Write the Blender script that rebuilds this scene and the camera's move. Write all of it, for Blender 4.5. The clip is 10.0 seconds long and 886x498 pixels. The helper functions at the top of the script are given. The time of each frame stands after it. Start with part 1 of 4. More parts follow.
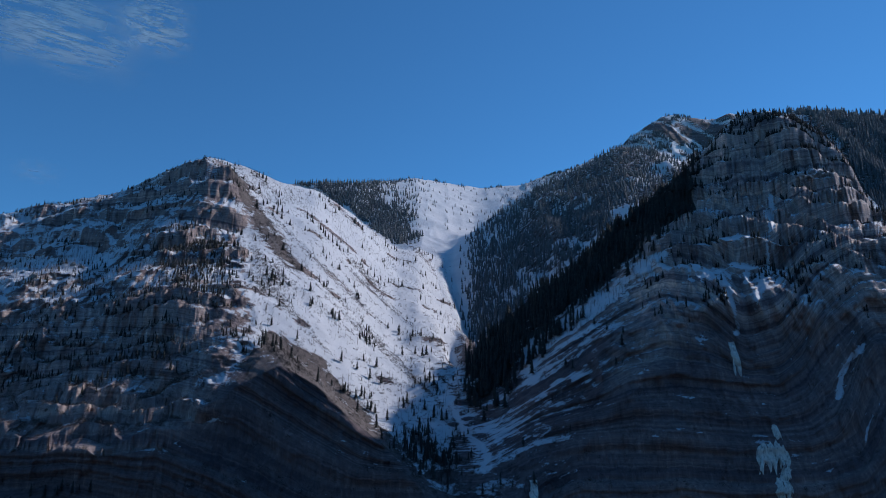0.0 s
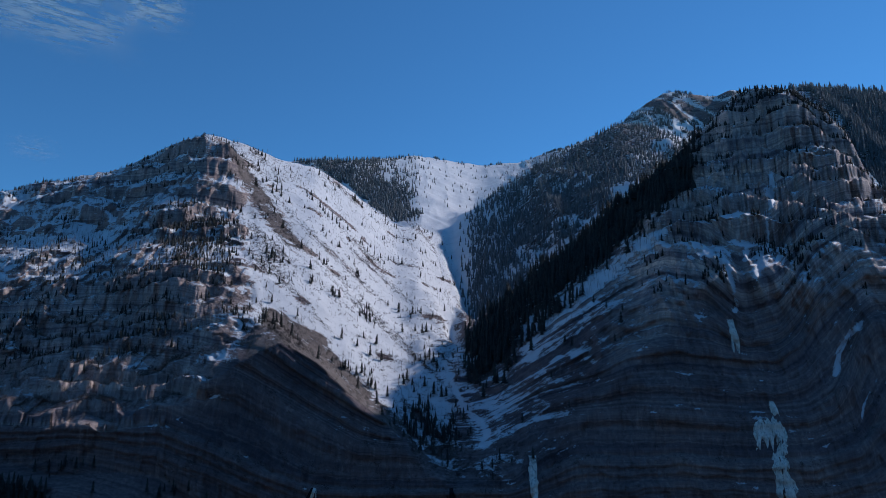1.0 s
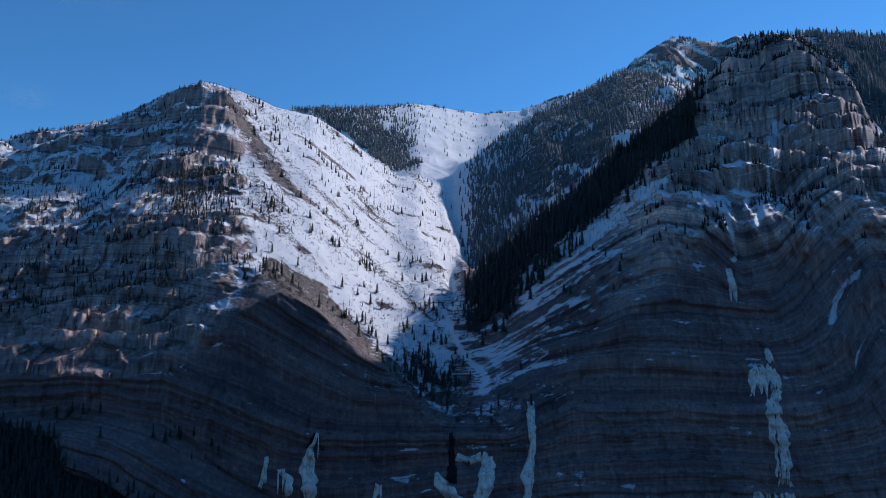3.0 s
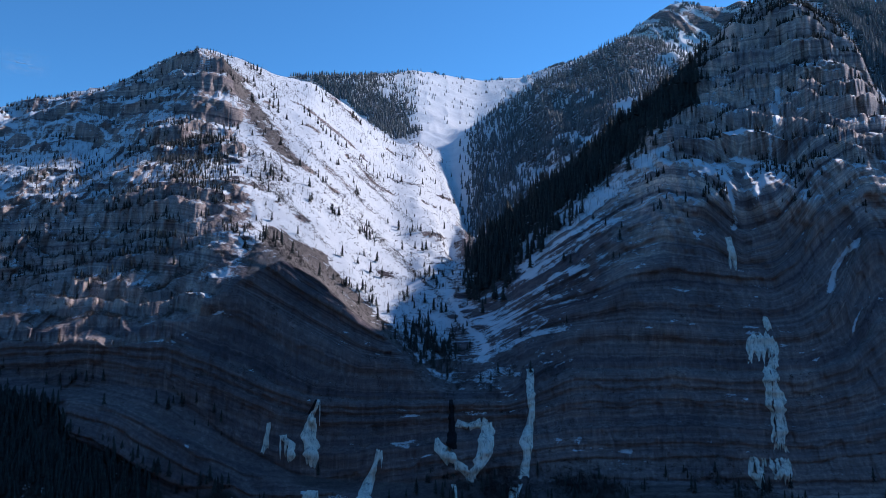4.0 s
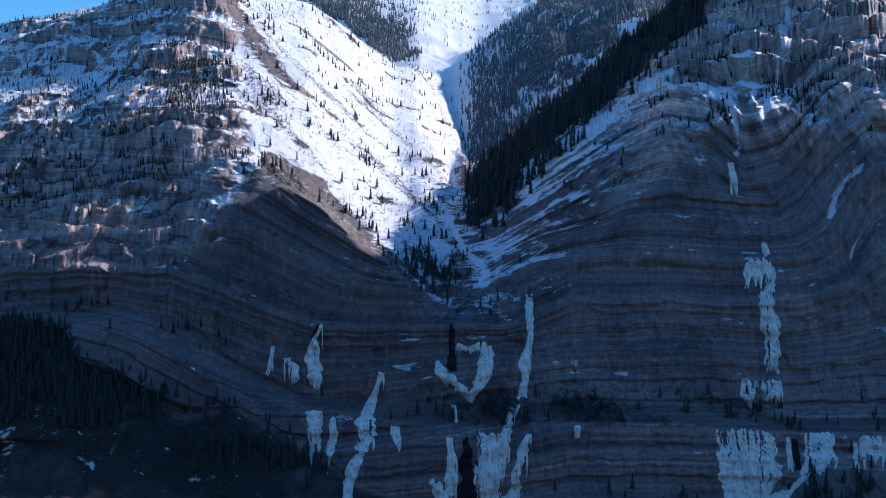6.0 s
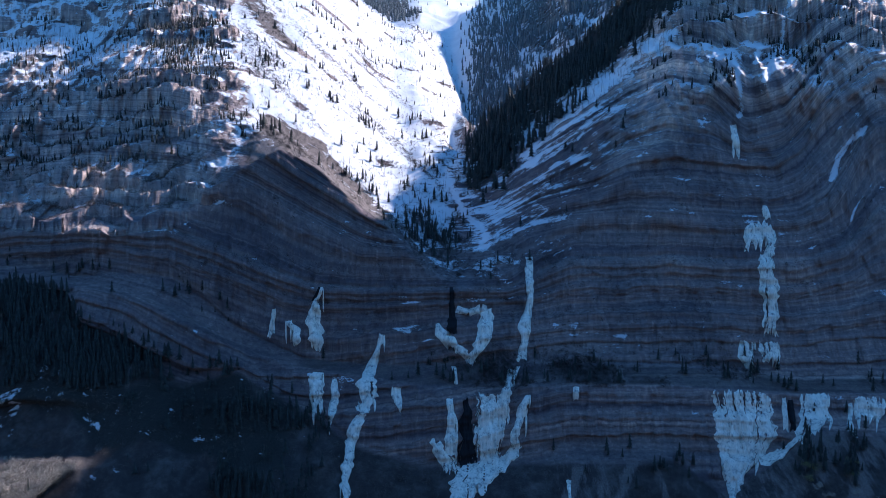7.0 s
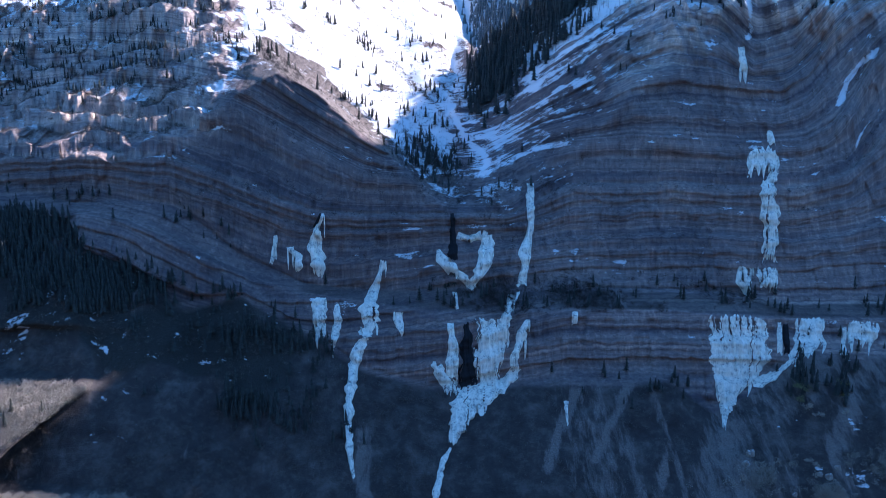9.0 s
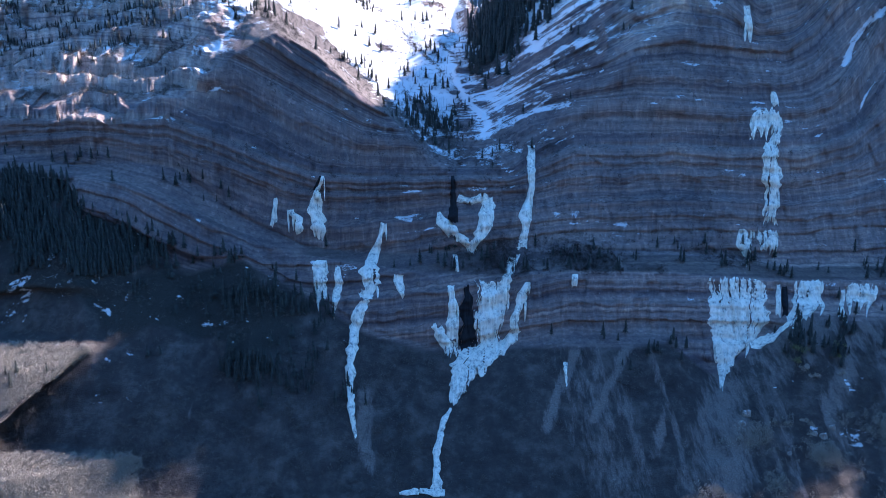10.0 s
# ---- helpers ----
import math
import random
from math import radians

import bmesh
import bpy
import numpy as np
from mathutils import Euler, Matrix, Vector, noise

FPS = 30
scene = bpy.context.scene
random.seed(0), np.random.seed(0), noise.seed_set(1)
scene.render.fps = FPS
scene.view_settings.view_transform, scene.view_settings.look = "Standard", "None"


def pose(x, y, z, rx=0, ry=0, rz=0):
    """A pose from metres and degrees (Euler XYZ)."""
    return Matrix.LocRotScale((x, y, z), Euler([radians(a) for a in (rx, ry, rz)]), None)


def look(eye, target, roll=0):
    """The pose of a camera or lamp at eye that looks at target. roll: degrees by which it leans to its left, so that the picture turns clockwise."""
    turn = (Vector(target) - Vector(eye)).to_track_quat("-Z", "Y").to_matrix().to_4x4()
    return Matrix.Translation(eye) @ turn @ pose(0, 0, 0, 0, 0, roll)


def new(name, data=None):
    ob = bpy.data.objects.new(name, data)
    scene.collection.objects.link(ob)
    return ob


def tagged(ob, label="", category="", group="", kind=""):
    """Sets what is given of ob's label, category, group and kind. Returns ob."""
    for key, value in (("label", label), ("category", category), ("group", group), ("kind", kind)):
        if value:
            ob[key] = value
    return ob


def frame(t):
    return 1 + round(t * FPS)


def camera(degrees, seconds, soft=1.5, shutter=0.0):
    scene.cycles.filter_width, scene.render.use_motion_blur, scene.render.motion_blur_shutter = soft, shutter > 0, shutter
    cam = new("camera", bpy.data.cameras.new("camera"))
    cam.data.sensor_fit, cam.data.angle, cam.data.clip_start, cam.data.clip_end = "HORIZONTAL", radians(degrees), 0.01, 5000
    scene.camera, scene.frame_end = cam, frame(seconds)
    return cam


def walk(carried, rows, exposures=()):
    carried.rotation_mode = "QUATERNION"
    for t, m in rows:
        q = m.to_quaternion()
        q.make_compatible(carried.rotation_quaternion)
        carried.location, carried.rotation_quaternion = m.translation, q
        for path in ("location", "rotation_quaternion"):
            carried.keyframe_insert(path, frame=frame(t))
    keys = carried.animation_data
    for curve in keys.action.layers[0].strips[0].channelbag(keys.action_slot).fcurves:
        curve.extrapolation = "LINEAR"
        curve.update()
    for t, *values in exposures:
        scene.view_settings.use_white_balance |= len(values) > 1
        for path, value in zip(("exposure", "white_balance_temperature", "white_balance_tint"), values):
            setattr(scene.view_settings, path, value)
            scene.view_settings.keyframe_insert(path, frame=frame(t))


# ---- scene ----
# A drone hangs in a canyon and tilts slowly down over a folded limestone wall with frozen falls.
EYE = 240.0
cam = camera(64.75, 10.0, soft=0.35)
# seconds, degrees up, degrees to the right, lean to the right
ROWS = [
    (0.0, 14.42, 0.0, 0.0), (0.5, 13.54, 0.003, 0.007), (1.0, 12.585, 0.015, 0.015), (1.5, 11.61, 0.027, 0.022),
    (2.0, 10.62, 0.032, 0.031), (2.5, 9.60, 0.03, 0.039), (3.0, 8.44, 0.029, 0.047), (3.5, 7.18, 0.029, 0.056),
    (4.0, 5.855, 0.029, 0.065), (4.5, 4.375, 0.027, 0.074), (5.0, 2.835, 0.027, 0.083), (5.5, 1.312, 0.023, 0.093),
    (6.0, -0.19, 0.012, 0.102), (6.5, -1.70, 0.0, 0.112), (7.0, -3.205, -0.009, 0.123), (7.5, -4.695, -0.021, 0.133),
    (8.0, -6.201, -0.039, 0.144), (8.5, -7.715, -0.056, 0.154), (9.0, -9.232, -0.077, 0.165), (9.5, -10.756, -0.09, 0.177),
    (10.0, -12.295, -0.107, 0.188)]
EXPOSURE = [(0.0, -0.1, 5450, 17), (2.5, 0.13, 5450, 18), (5.0, 0.8, 5500, 20), (7.5, 1.5, 5520, 22), (9.0, 2.05, 5600, 24), (10.0, 2.33, 5700, 24.5)]
walk(cam, [(t, pose(0, 0, EYE, 90 + up, lean, -right)) for t, up, right, lean in ROWS], EXPOSURE)

# ---- sky and sun ----
SUN_SIDE, SUN_UP = 54.0, 36.75      # degrees to the right of the view, degrees above level
world = bpy.data.worlds.new("sky")
world.use_nodes = True
scene.world = world
wn = world.node_tree
sky = wn.nodes.new("ShaderNodeTexSky")
sky.sky_type = "NISHITA"
sky.sun_disc = False
sky.sun_elevation, sky.sun_rotation = radians(SUN_UP), radians(SUN_SIDE)
sky.altitude, sky.air_density, sky.dust_density, sky.ozone_density = 2200, 1.0, 0.0, 3.0
wn.nodes["Background"].inputs["Strength"].default_value = 0.10
deep = wn.nodes.new("ShaderNodeMix")
deep.data_type, deep.blend_type = "RGBA", "MULTIPLY"
deep.inputs[0].default_value = 1.0
deep.inputs[7].default_value = (0.57, 1.0, 1.06, 1)
wn.links.new(sky.outputs[0], deep.inputs[6])
wn.links.new(deep.outputs[2], wn.nodes["Background"].inputs["Color"])

sun = new("sun", bpy.data.lights.new("sun", "SUN"))
sun.data.energy, sun.data.angle, sun.data.color = 3.4, radians(0.53), (1.0, 0.89, 0.75)
a, b = radians(SUN_SIDE), radians(SUN_UP)
SUN = Vector((math.sin(a) * math.cos(b), math.cos(a) * math.cos(b), math.sin(b)))
sun.matrix_world = look(SUN * 3000, (0, 0, 0))

# ---- materials ----
rng = np.random.default_rng(7)


class Nodes:
    """Short hand for the nodes of one material."""

    def __init__(self, name, rough=0.9):
        self.mat = bpy.data.materials.new(name)
        self.mat.use_nodes = True
        self.t = self.mat.node_tree
        self.bsdf = self.t.nodes["Principled BSDF"]
        self.bsdf.inputs["Roughness"].default_value = rough
        self.bsdf.inputs["Specular IOR Level"].default_value = 0.2

    def n(self, kind, **ins):
        node = self.t.nodes.new(kind)
        for key, v in ins.items():
            self.put(node.inputs[key.replace("_", " ")], v)
        return node

    def put(self, socket, v):
        if hasattr(v, "is_output"):
            self.t.links.new(v, socket)
        else:
            socket.default_value = v

    def math(self, op, a, b=0.0, c=0.0, clamp=False):
        node = self.t.nodes.new("ShaderNodeMath")
        node.operation, node.use_clamp = op, clamp
        for i, v in enumerate((a, b, c)):
            self.put(node.inputs[i], v)
        return node.outputs[0]

    def attr(self, name):
        node = self.t.nodes.new("ShaderNodeAttribute")
        node.attribute_name = name
        return node.outputs["Fac"]

    def place(self, scale):
        geo = self.t.nodes.new("ShaderNodeNewGeometry")
        m = self.t.nodes.new("ShaderNodeMapping")
        m.inputs["Scale"].default_value = scale
        self.t.links.new(geo.outputs["Position"], m.inputs["Vector"])
        return m.outputs[0]

    def noise(self, scale, detail=4.0, rough=0.6, vector=None):
        node = self.n("ShaderNodeTexNoise", Scale=1.0, Detail=detail, Roughness=rough)
        self.put(node.inputs["Vector"], vector or self.place(scale))
        return node.outputs["Fac"]

    def ramp(self, fac, stops):
        node = self.t.nodes.new("ShaderNodeValToRGB")
        e = node.color_ramp.elements
        while len(e) < len(stops):
            e.new(0.5)
        for el, (p, c) in zip(e, stops):
            el.position, el.color = p, (*c, 1) if len(c) == 3 else c
        self.put(node.inputs[0], fac)
        return node.outputs[0]

    def mix(self, fac, a, b, blend="MIX"):
        node = self.t.nodes.new("ShaderNodeMix")
        node.data_type, node.blend_type = "RGBA", blend
        self.put(node.inputs[0], fac)
        for i, v in ((6, a), (7, b)):
            self.put(node.inputs[i], (*v, 1) if isinstance(v, tuple) else v)
        return node.outputs[2]

    def step(self, v, lo, hi):
        node = self.t.nodes.new("ShaderNodeMapRange")
        node.interpolation_type = "SMOOTHSTEP"
        for i, x in enumerate((v, lo, hi, 0.0, 1.0)):
            self.put(node.inputs[i], x)
        return node.outputs[0]

    def bump(self, height, distance, strength=1.0):
        node = self.n("ShaderNodeBump", Strength=strength, Distance=distance, Height=height)
        self.t.links.new(node.outputs[0], self.bsdf.inputs["Normal"])


def mountain_material():
    m = Nodes("folded_limestone_and_snow", 0.92)
    bed, snow, wood, talus, chute = m.attr("bed"), m.attr("snow"), m.attr("wood"), m.attr("talus"), m.attr("chute")
    pale, dry = m.attr("pale"), m.attr("dry")
    one = m.t.nodes.new("ShaderNodeTexNoise")
    one.noise_dimensions = "1D"
    one.inputs["Scale"].default_value, one.inputs["Detail"].default_value = 0.09, 2.0
    one.inputs["Roughness"].default_value = 0.62
    warp = m.noise((0.11, 0.11, 0.11), 4.0, 0.6)
    m.put(one.inputs["W"], m.math("MULTIPLY_ADD", warp, 7.0, bed))

    def bedwise(scale):
        """Places measured along and across the beds."""
        g = m.t.nodes.new("ShaderNodeNewGeometry")
        xyz = m.n("ShaderNodeSeparateXYZ", Vector=g.outputs["Position"])
        mp = m.n("ShaderNodeMapping", Vector=m.n("ShaderNodeCombineXYZ", X=xyz.outputs[0], Y=xyz.outputs[1], Z=bed).outputs[0])
        mp.inputs["Scale"].default_value = scale
        return mp.outputs[0]

    streak = m.noise((0.3, 0.3, 0.028), 7.0, 0.74)
    blotch = m.noise((0.02, 0.02, 0.02), 5.0, 0.6)
    fine = m.noise((1.1, 1.1, 1.1), 4.0, 0.65)
    rock = m.ramp(one.outputs["Fac"], [(0.26, (0.095, 0.088, 0.104)), (0.4, (0.165, 0.152, 0.168)), (0.5, (0.245, 0.22, 0.22)),
                                       (0.6, (0.165, 0.152, 0.165)), (0.74, (0.33, 0.292, 0.28))])
    thin = m.t.nodes.new("ShaderNodeTexNoise")
    thin.noise_dimensions = "1D"
    thin.inputs["Scale"].default_value, thin.inputs["Detail"].default_value = 0.5, 2.0
    m.put(thin.inputs["W"], m.math("MULTIPLY_ADD", warp, 2.5, bed))
    rock = m.mix(0.6, rock, m.ramp(thin.outputs["Fac"], [(0.3, (0.75, 0.75, 0.77)), (0.5, (1.0, 1.0, 1.0)), (0.7, (1.25, 1.23, 1.2))]), "MULTIPLY")
    rock = m.mix(0.9, rock, m.ramp(streak, [(0.3, (0.5, 0.5, 0.53)), (0.46, (0.88, 0.88, 0.88)), (0.56, (1.05, 1.04, 1.01)), (0.7, (1.75, 1.68, 1.55))]), "MULTIPLY")
    rock = m.mix(0.7, rock, m.ramp(blotch, [(0.3, (0.55, 0.56, 0.6)), (0.7, (1.5, 1.42, 1.3))]), "MULTIPLY")
    # pale lifts the rock colour where the tower lacks haze and ambient light
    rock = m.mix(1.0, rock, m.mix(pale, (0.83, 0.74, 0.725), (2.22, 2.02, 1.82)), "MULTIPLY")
    crack = m.math("ABSOLUTE", m.math("SUBTRACT", m.n("ShaderNodeTexNoise", Vector=bedwise((0.012, 0.012, 0.085)), Scale=1.0, Detail=3.0, Roughness=0.7).outputs[0], 0.5))
    crack = m.step(crack, 0.0, 0.012)
    rock = m.mix(m.math("MULTIPLY_ADD", crack, -0.3, 0.3), rock, (0.03, 0.029, 0.03))
    soil = m.ramp(m.noise((0.08, 0.08, 0.08), 6.0, 0.7), [(0.3, (0.033, 0.0275, 0.027)), (0.5, (0.06, 0.051, 0.048)), (0.7, (0.13, 0.111, 0.1))])
    gravel = m.ramp(fine, [(0.3, (0.12, 0.099, 0.092)), (0.7, (0.245, 0.205, 0.182))])
    soil = m.mix(m.step(m.math("MULTIPLY_ADD", m.math("SUBTRACT", m.noise((0.25, 0.07, 0.07), 6.0, 0.7), 0.5), 1.7, chute), 0.4, 0.85), soil, gravel)
    # tan grass of the sunlit patch, its brightness put into the colour
    grass = m.ramp(m.noise((0.5, 0.5, 0.5), 5.0, 0.7), [(0.3, (0.06, 0.052, 0.043)), (0.7, (0.2, 0.175, 0.145))])
    soil = m.mix(m.step(m.math("MULTIPLY_ADD", m.math("SUBTRACT", warp, 0.5), 0.8, dry), 0.35, 0.65), soil, grass)
    base = m.mix(m.step(m.math("ADD", talus, m.math("MULTIPLY", m.math("SUBTRACT", blotch, 0.5), 0.6)), 0.35, 0.65), rock, soil)
    duff = m.ramp(fine, [(0.3, (0.018, 0.019, 0.017)), (0.7, (0.052, 0.048, 0.042))])
    base = m.mix(m.step(m.math("ADD", wood, m.math("MULTIPLY", m.math("SUBTRACT", blotch, 0.5), 0.8)), 0.4, 0.7), base, duff)
    patch = m.noise((0.06, 0.06, 0.085), 6.0, 0.7)
    mid = m.noise((0.28, 0.28, 0.36), 4.0, 0.65)
    cover = m.math("MULTIPLY_ADD", m.math("SUBTRACT", patch, 0.5), 1.0, snow)
    cover = m.math("MULTIPLY_ADD", m.math("SUBTRACT", mid, 0.5), 0.75, cover)
    layer = m.noise(None, 5.0, 0.68, bedwise((0.07, 0.07, 0.4)))
    cover = m.math("MULTIPLY_ADD", m.math("SUBTRACT", layer, 0.5), 1.55, cover)
    cover = m.math("MULTIPLY_ADD", m.math("SUBTRACT", fine, 0.5), 0.95, cover)
    white = m.ramp(blotch, [(0.3, (0.57, 0.585, 0.6)), (0.7, (0.7, 0.705, 0.71))])
    fac = m.step(cover, 0.47, 0.54)
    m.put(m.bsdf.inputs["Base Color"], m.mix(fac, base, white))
    m.put(m.bsdf.inputs["Roughness"], m.math("MULTIPLY_ADD", fac, -0.25, 0.95))
    h = m.math("ADD", m.math("MULTIPLY", fine, m.math("MULTIPLY_ADD", fac, -0.75, 1.0)), m.math("MULTIPLY", streak, m.math("SUBTRACT", 1.0, fac)))
    m.bump(m.math("ADD", h, m.math("MULTIPLY", fac, 0.2)), 1.4, 0.9)
    return m.mat


def varied(name, dark, light, rough=0.9, scale=0.6):
    """A matt surface between two colours, with a tint of its own for each object and island."""
    m = Nodes(name, rough)
    g = m.t.nodes.new("ShaderNodeNewGeometry")
    o = m.t.nodes.new("ShaderNodeObjectInfo")
    r = m.math("FRACT", m.math("ADD", g.outputs["Random Per Island"], o.outputs["Random"]))
    f = m.math("ADD", m.math("MULTIPLY", r, 0.6), m.math("MULTIPLY", m.noise((scale,) * 3, 3.0), 0.5), clamp=True)
    m.put(m.bsdf.inputs["Base Color"], m.mix(f, dark, light))
    return m.mat


def ice_material():
    m = Nodes("blue_white_ice", 0.35)
    m.bsdf.inputs["Specular IOR Level"].default_value = 0.4
    flute = m.noise((0.75, 0.75, 0.045), 5.0, 0.65)
    lump = m.noise((0.22, 0.22, 0.22), 4.0, 0.6)
    # shading of flutes and gaps painted into the ice colour, with grey streaks
    tone = m.math("MULTIPLY_ADD", lump, 0.55, m.math("MULTIPLY", flute, 0.6))
    m.put(m.bsdf.inputs["Base Color"], m.ramp(tone, [(0.37, (0.1, 0.12, 0.13)), (0.46, (0.42, 0.42, 0.37)), (0.55, (0.77, 0.75, 0.65)), (0.7, (0.96, 0.92, 0.8))]))
    m.put(m.bsdf.inputs["Roughness"], m.math("MULTIPLY_ADD", lump, 0.4, 0.35))
    m.bump(m.math("MULTIPLY_ADD", lump, 0.8, flute), 1.5, 1.0)
    return m.mat


MOUNTAIN = mountain_material()
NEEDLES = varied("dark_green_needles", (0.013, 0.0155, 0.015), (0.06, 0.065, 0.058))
# far firs: frost, and distance haze put into the colour as paler blue-grey
FAR_NEEDLES = varied("frosted_hazy_grey_green_needles", (0.055, 0.066, 0.07), (0.18, 0.197, 0.2))
BARK = varied("grey_brown_bark", (0.06, 0.05, 0.04), (0.16, 0.14, 0.12))
DEAD = varied("silver_dead_wood", (0.12, 0.11, 0.1), (0.3, 0.27, 0.24))
# scrub of sunlit places, lightened in colour beyond TWIGS to stand for sun
LIT_TWIGS = varied("lit_tan_twigs", (0.21, 0.186, 0.155), (0.4, 0.357, 0.3), scale=0.15)
DARK_TWIGS = varied("dark_brown_twigs", (0.018, 0.015, 0.016), (0.085, 0.07, 0.066))
TWIGS = varied("grey_tan_twigs", (0.06, 0.052, 0.049), (0.16, 0.141, 0.125))
ICE = ice_material()


def ledge_material():
    m = Nodes("pale_weathered_limestone", 0.92)
    streak = m.noise((0.5, 0.5, 0.12), 5.0, 0.7)
    g = m.t.nodes.new("ShaderNodeNewGeometry")
    up = m.n("ShaderNodeSeparateXYZ", Vector=g.outputs["Normal"]).outputs[2]
    rock = m.ramp(streak, [(0.3, (0.11, 0.1, 0.095)), (0.5, (0.26, 0.24, 0.215)), (0.7, (0.42, 0.385, 0.335))])
    drift = m.step(m.math("MULTIPLY_ADD", m.noise((0.35,) * 3, 5.0, 0.7), 1.6, up), 1.72, 1.82)
    m.put(m.bsdf.inputs["Base Color"], m.mix(drift, rock, (0.7, 0.71, 0.72)))
    m.bump(streak, 1.0, 0.9)
    return m.mat


LEDGE_ROCK = ledge_material()

# ---- noise on arrays ----


def lattice(ix, iy, iz, seed):
    h = (ix * 374761393 + iy * 668265263 + iz * 2147483647 + seed * 1274126177) & 0xFFFFFFFF
    h = ((h ^ (h >> 13)) * 1274126177) & 0xFFFFFFFF
    return ((h ^ (h >> 16)) & 0xFFFF) / 32767.5 - 1.0


def grain(x, y, z=None, seed=0):
    """Smooth noise between -1 and 1."""
    ix, iy = np.floor(x).astype(np.int64), np.floor(y).astype(np.int64)
    fx, fy = x - ix, y - iy
    fx, fy = fx * fx * (3 - 2 * fx), fy * fy * (3 - 2 * fy)

    def sheet(k):
        lo = lattice(ix, iy, k, seed) * (1 - fx) + lattice(ix + 1, iy, k, seed) * fx
        hi = lattice(ix, iy + 1, k, seed) * (1 - fx) + lattice(ix + 1, iy + 1, k, seed) * fx
        return lo * (1 - fy) + hi * fy
    if z is None:
        return sheet(0)
    iz = np.floor(z).astype(np.int64)
    fz = z - iz
    fz = fz * fz * (3 - 2 * fz)
    return sheet(iz) * (1 - fz) + sheet(iz + 1) * fz


def smooth(v, lo, hi):
    f = np.clip((v - lo) / (hi - lo), 0, 1)
    return f * f * (3 - 2 * f)


def between(v, lo, hi, soft):
    return smooth(v, lo - soft, lo + soft) * (1 - smooth(v, hi - soft, hi + soft))


def steps(u, seed, ledge=0.2):
    """Beds of unlike hardness: each stands out by its own amount."""
    i = np.floor(u).astype(np.int64)
    f = smooth(u - i, 1 - ledge, 1.0)
    zero = i * 0
    return lattice(i, zero, zero, seed) * (1 - f) + lattice(i + 1, zero, zero, seed) * f


# ---- the mountain: break lines from the river to the skyline, each (x, y, z) ----
TALUS_TOP = [
    (-456, 520, 187), (-330, 512, 184), (-274, 507, 180), (-259, 492, 158), (-235, 488, 151), (-206, 484, 140), (-182, 482, 127), (-141, 478, 130), (-113, 475, 116), (-88, 468, 104), (-56, 455, 86),
    (-10, 450, 76), (36, 450, 73), (82, 450, 80), (150, 448, 80), (179, 440, 63), (207, 446, 75), (248, 456, 96), (304, 460, 94),
    (443, 470, 89)]
LOWER_RIM = [
    (-471, 530, 197), (-335, 522, 193), (-278, 517, 186), (-268, 508, 183), (-221, 505, 177), (-187, 501, 161), (-149, 494, 144), (-100, 487, 128), (-58, 480, 124),
    (-10, 473, 117), (37, 473, 117), (84, 473, 120), (154, 470, 120), (185, 468, 118), (243, 474, 113), (314, 480, 111), (456, 490, 108)]
LEDGE_BACK = [
    (-471, 542, 207), (-336, 534, 203), (-284, 530, 190), (-238, 526, 193), (-199, 524, 189), (-184, 518, 178), (-152, 508, 156), (-102, 500, 134), (-61, 500, 129),
    (-11, 497, 130), (39, 498, 132), (88, 500, 131), (162, 497, 130), (211, 494, 126), (254, 497, 119), (327, 503, 118), (474, 512, 116)]
UPPER_RIM = [
    (-506, 600, 291), (-340, 545, 232), (-249, 534, 226), (-200, 532, 238), (-160, 540, 270), (-127, 552, 289), (-98, 552, 272), (-72, 546, 247), (-42, 550, 223),
    (-11, 535, 192), (10, 524, 181), (36, 530, 186), (71, 540, 200), (107, 552, 228), (139, 566, 262), (185, 578, 289), (234, 592, 316),
    (289, 592, 308), (361, 600, 308), (532, 620, 311)]
SHOULDER = [
    (-560, 716, 325), (-454, 710, 326), (-372, 700, 334), (-270, 690, 348), (-184, 680, 337), (-119, 668, 296), (-66, 645, 246),
    (-35, 690, 250), (-2, 690, 250), (31, 610, 219), (57, 630, 235), (93, 665, 280), (155, 690, 343), (199, 700, 379), (247, 712, 424),
    (305, 702, 446), (359, 696, 426), (458, 698, 426), (599, 705, 428)]
NEAR_CREST = [
    (-990, 1100, 495), (-877, 1120, 548), (-749, 1130, 591), (-662, 1140, 610), (-572, 1150, 633), (-479, 1150, 681), (-412, 1150, 705),
    (-360, 1180, 700), (-304, 1250, 691), (-258, 1350, 713), (-201, 1450, 696), (-109, 1550, 640), (-59, 1600, 646), (-11, 1450, 540),
    (14, 1100, 386), (35, 860, 330), (83, 880, 378), (161, 900, 441), (245, 920, 509), (321, 900, 576), (354, 875, 607), (381, 842, 636),
    (399, 830, 637), (442, 830, 635), (479, 824, 607), (502, 812, 565), (507, 790, 499), (534, 780, 455), (673, 790, 457)]
BACK_OF_CREST = [
    (-1341, 1500, 550), (-986, 1500, 653), (-548, 1550, 790), (-387, 1600, 779), (-264, 1700, 753), (-122, 1750, 673), (-66, 1800, 704),
    (1, 1700, 642), (20, 1500, 525), (47, 1150, 360), (108, 1150, 383), (203, 1150, 439), (403, 1150, 577), (540, 1150, 680),
    (593, 1120, 668), (642, 1060, 569), (653, 1000, 489), (847, 1000, 489)]
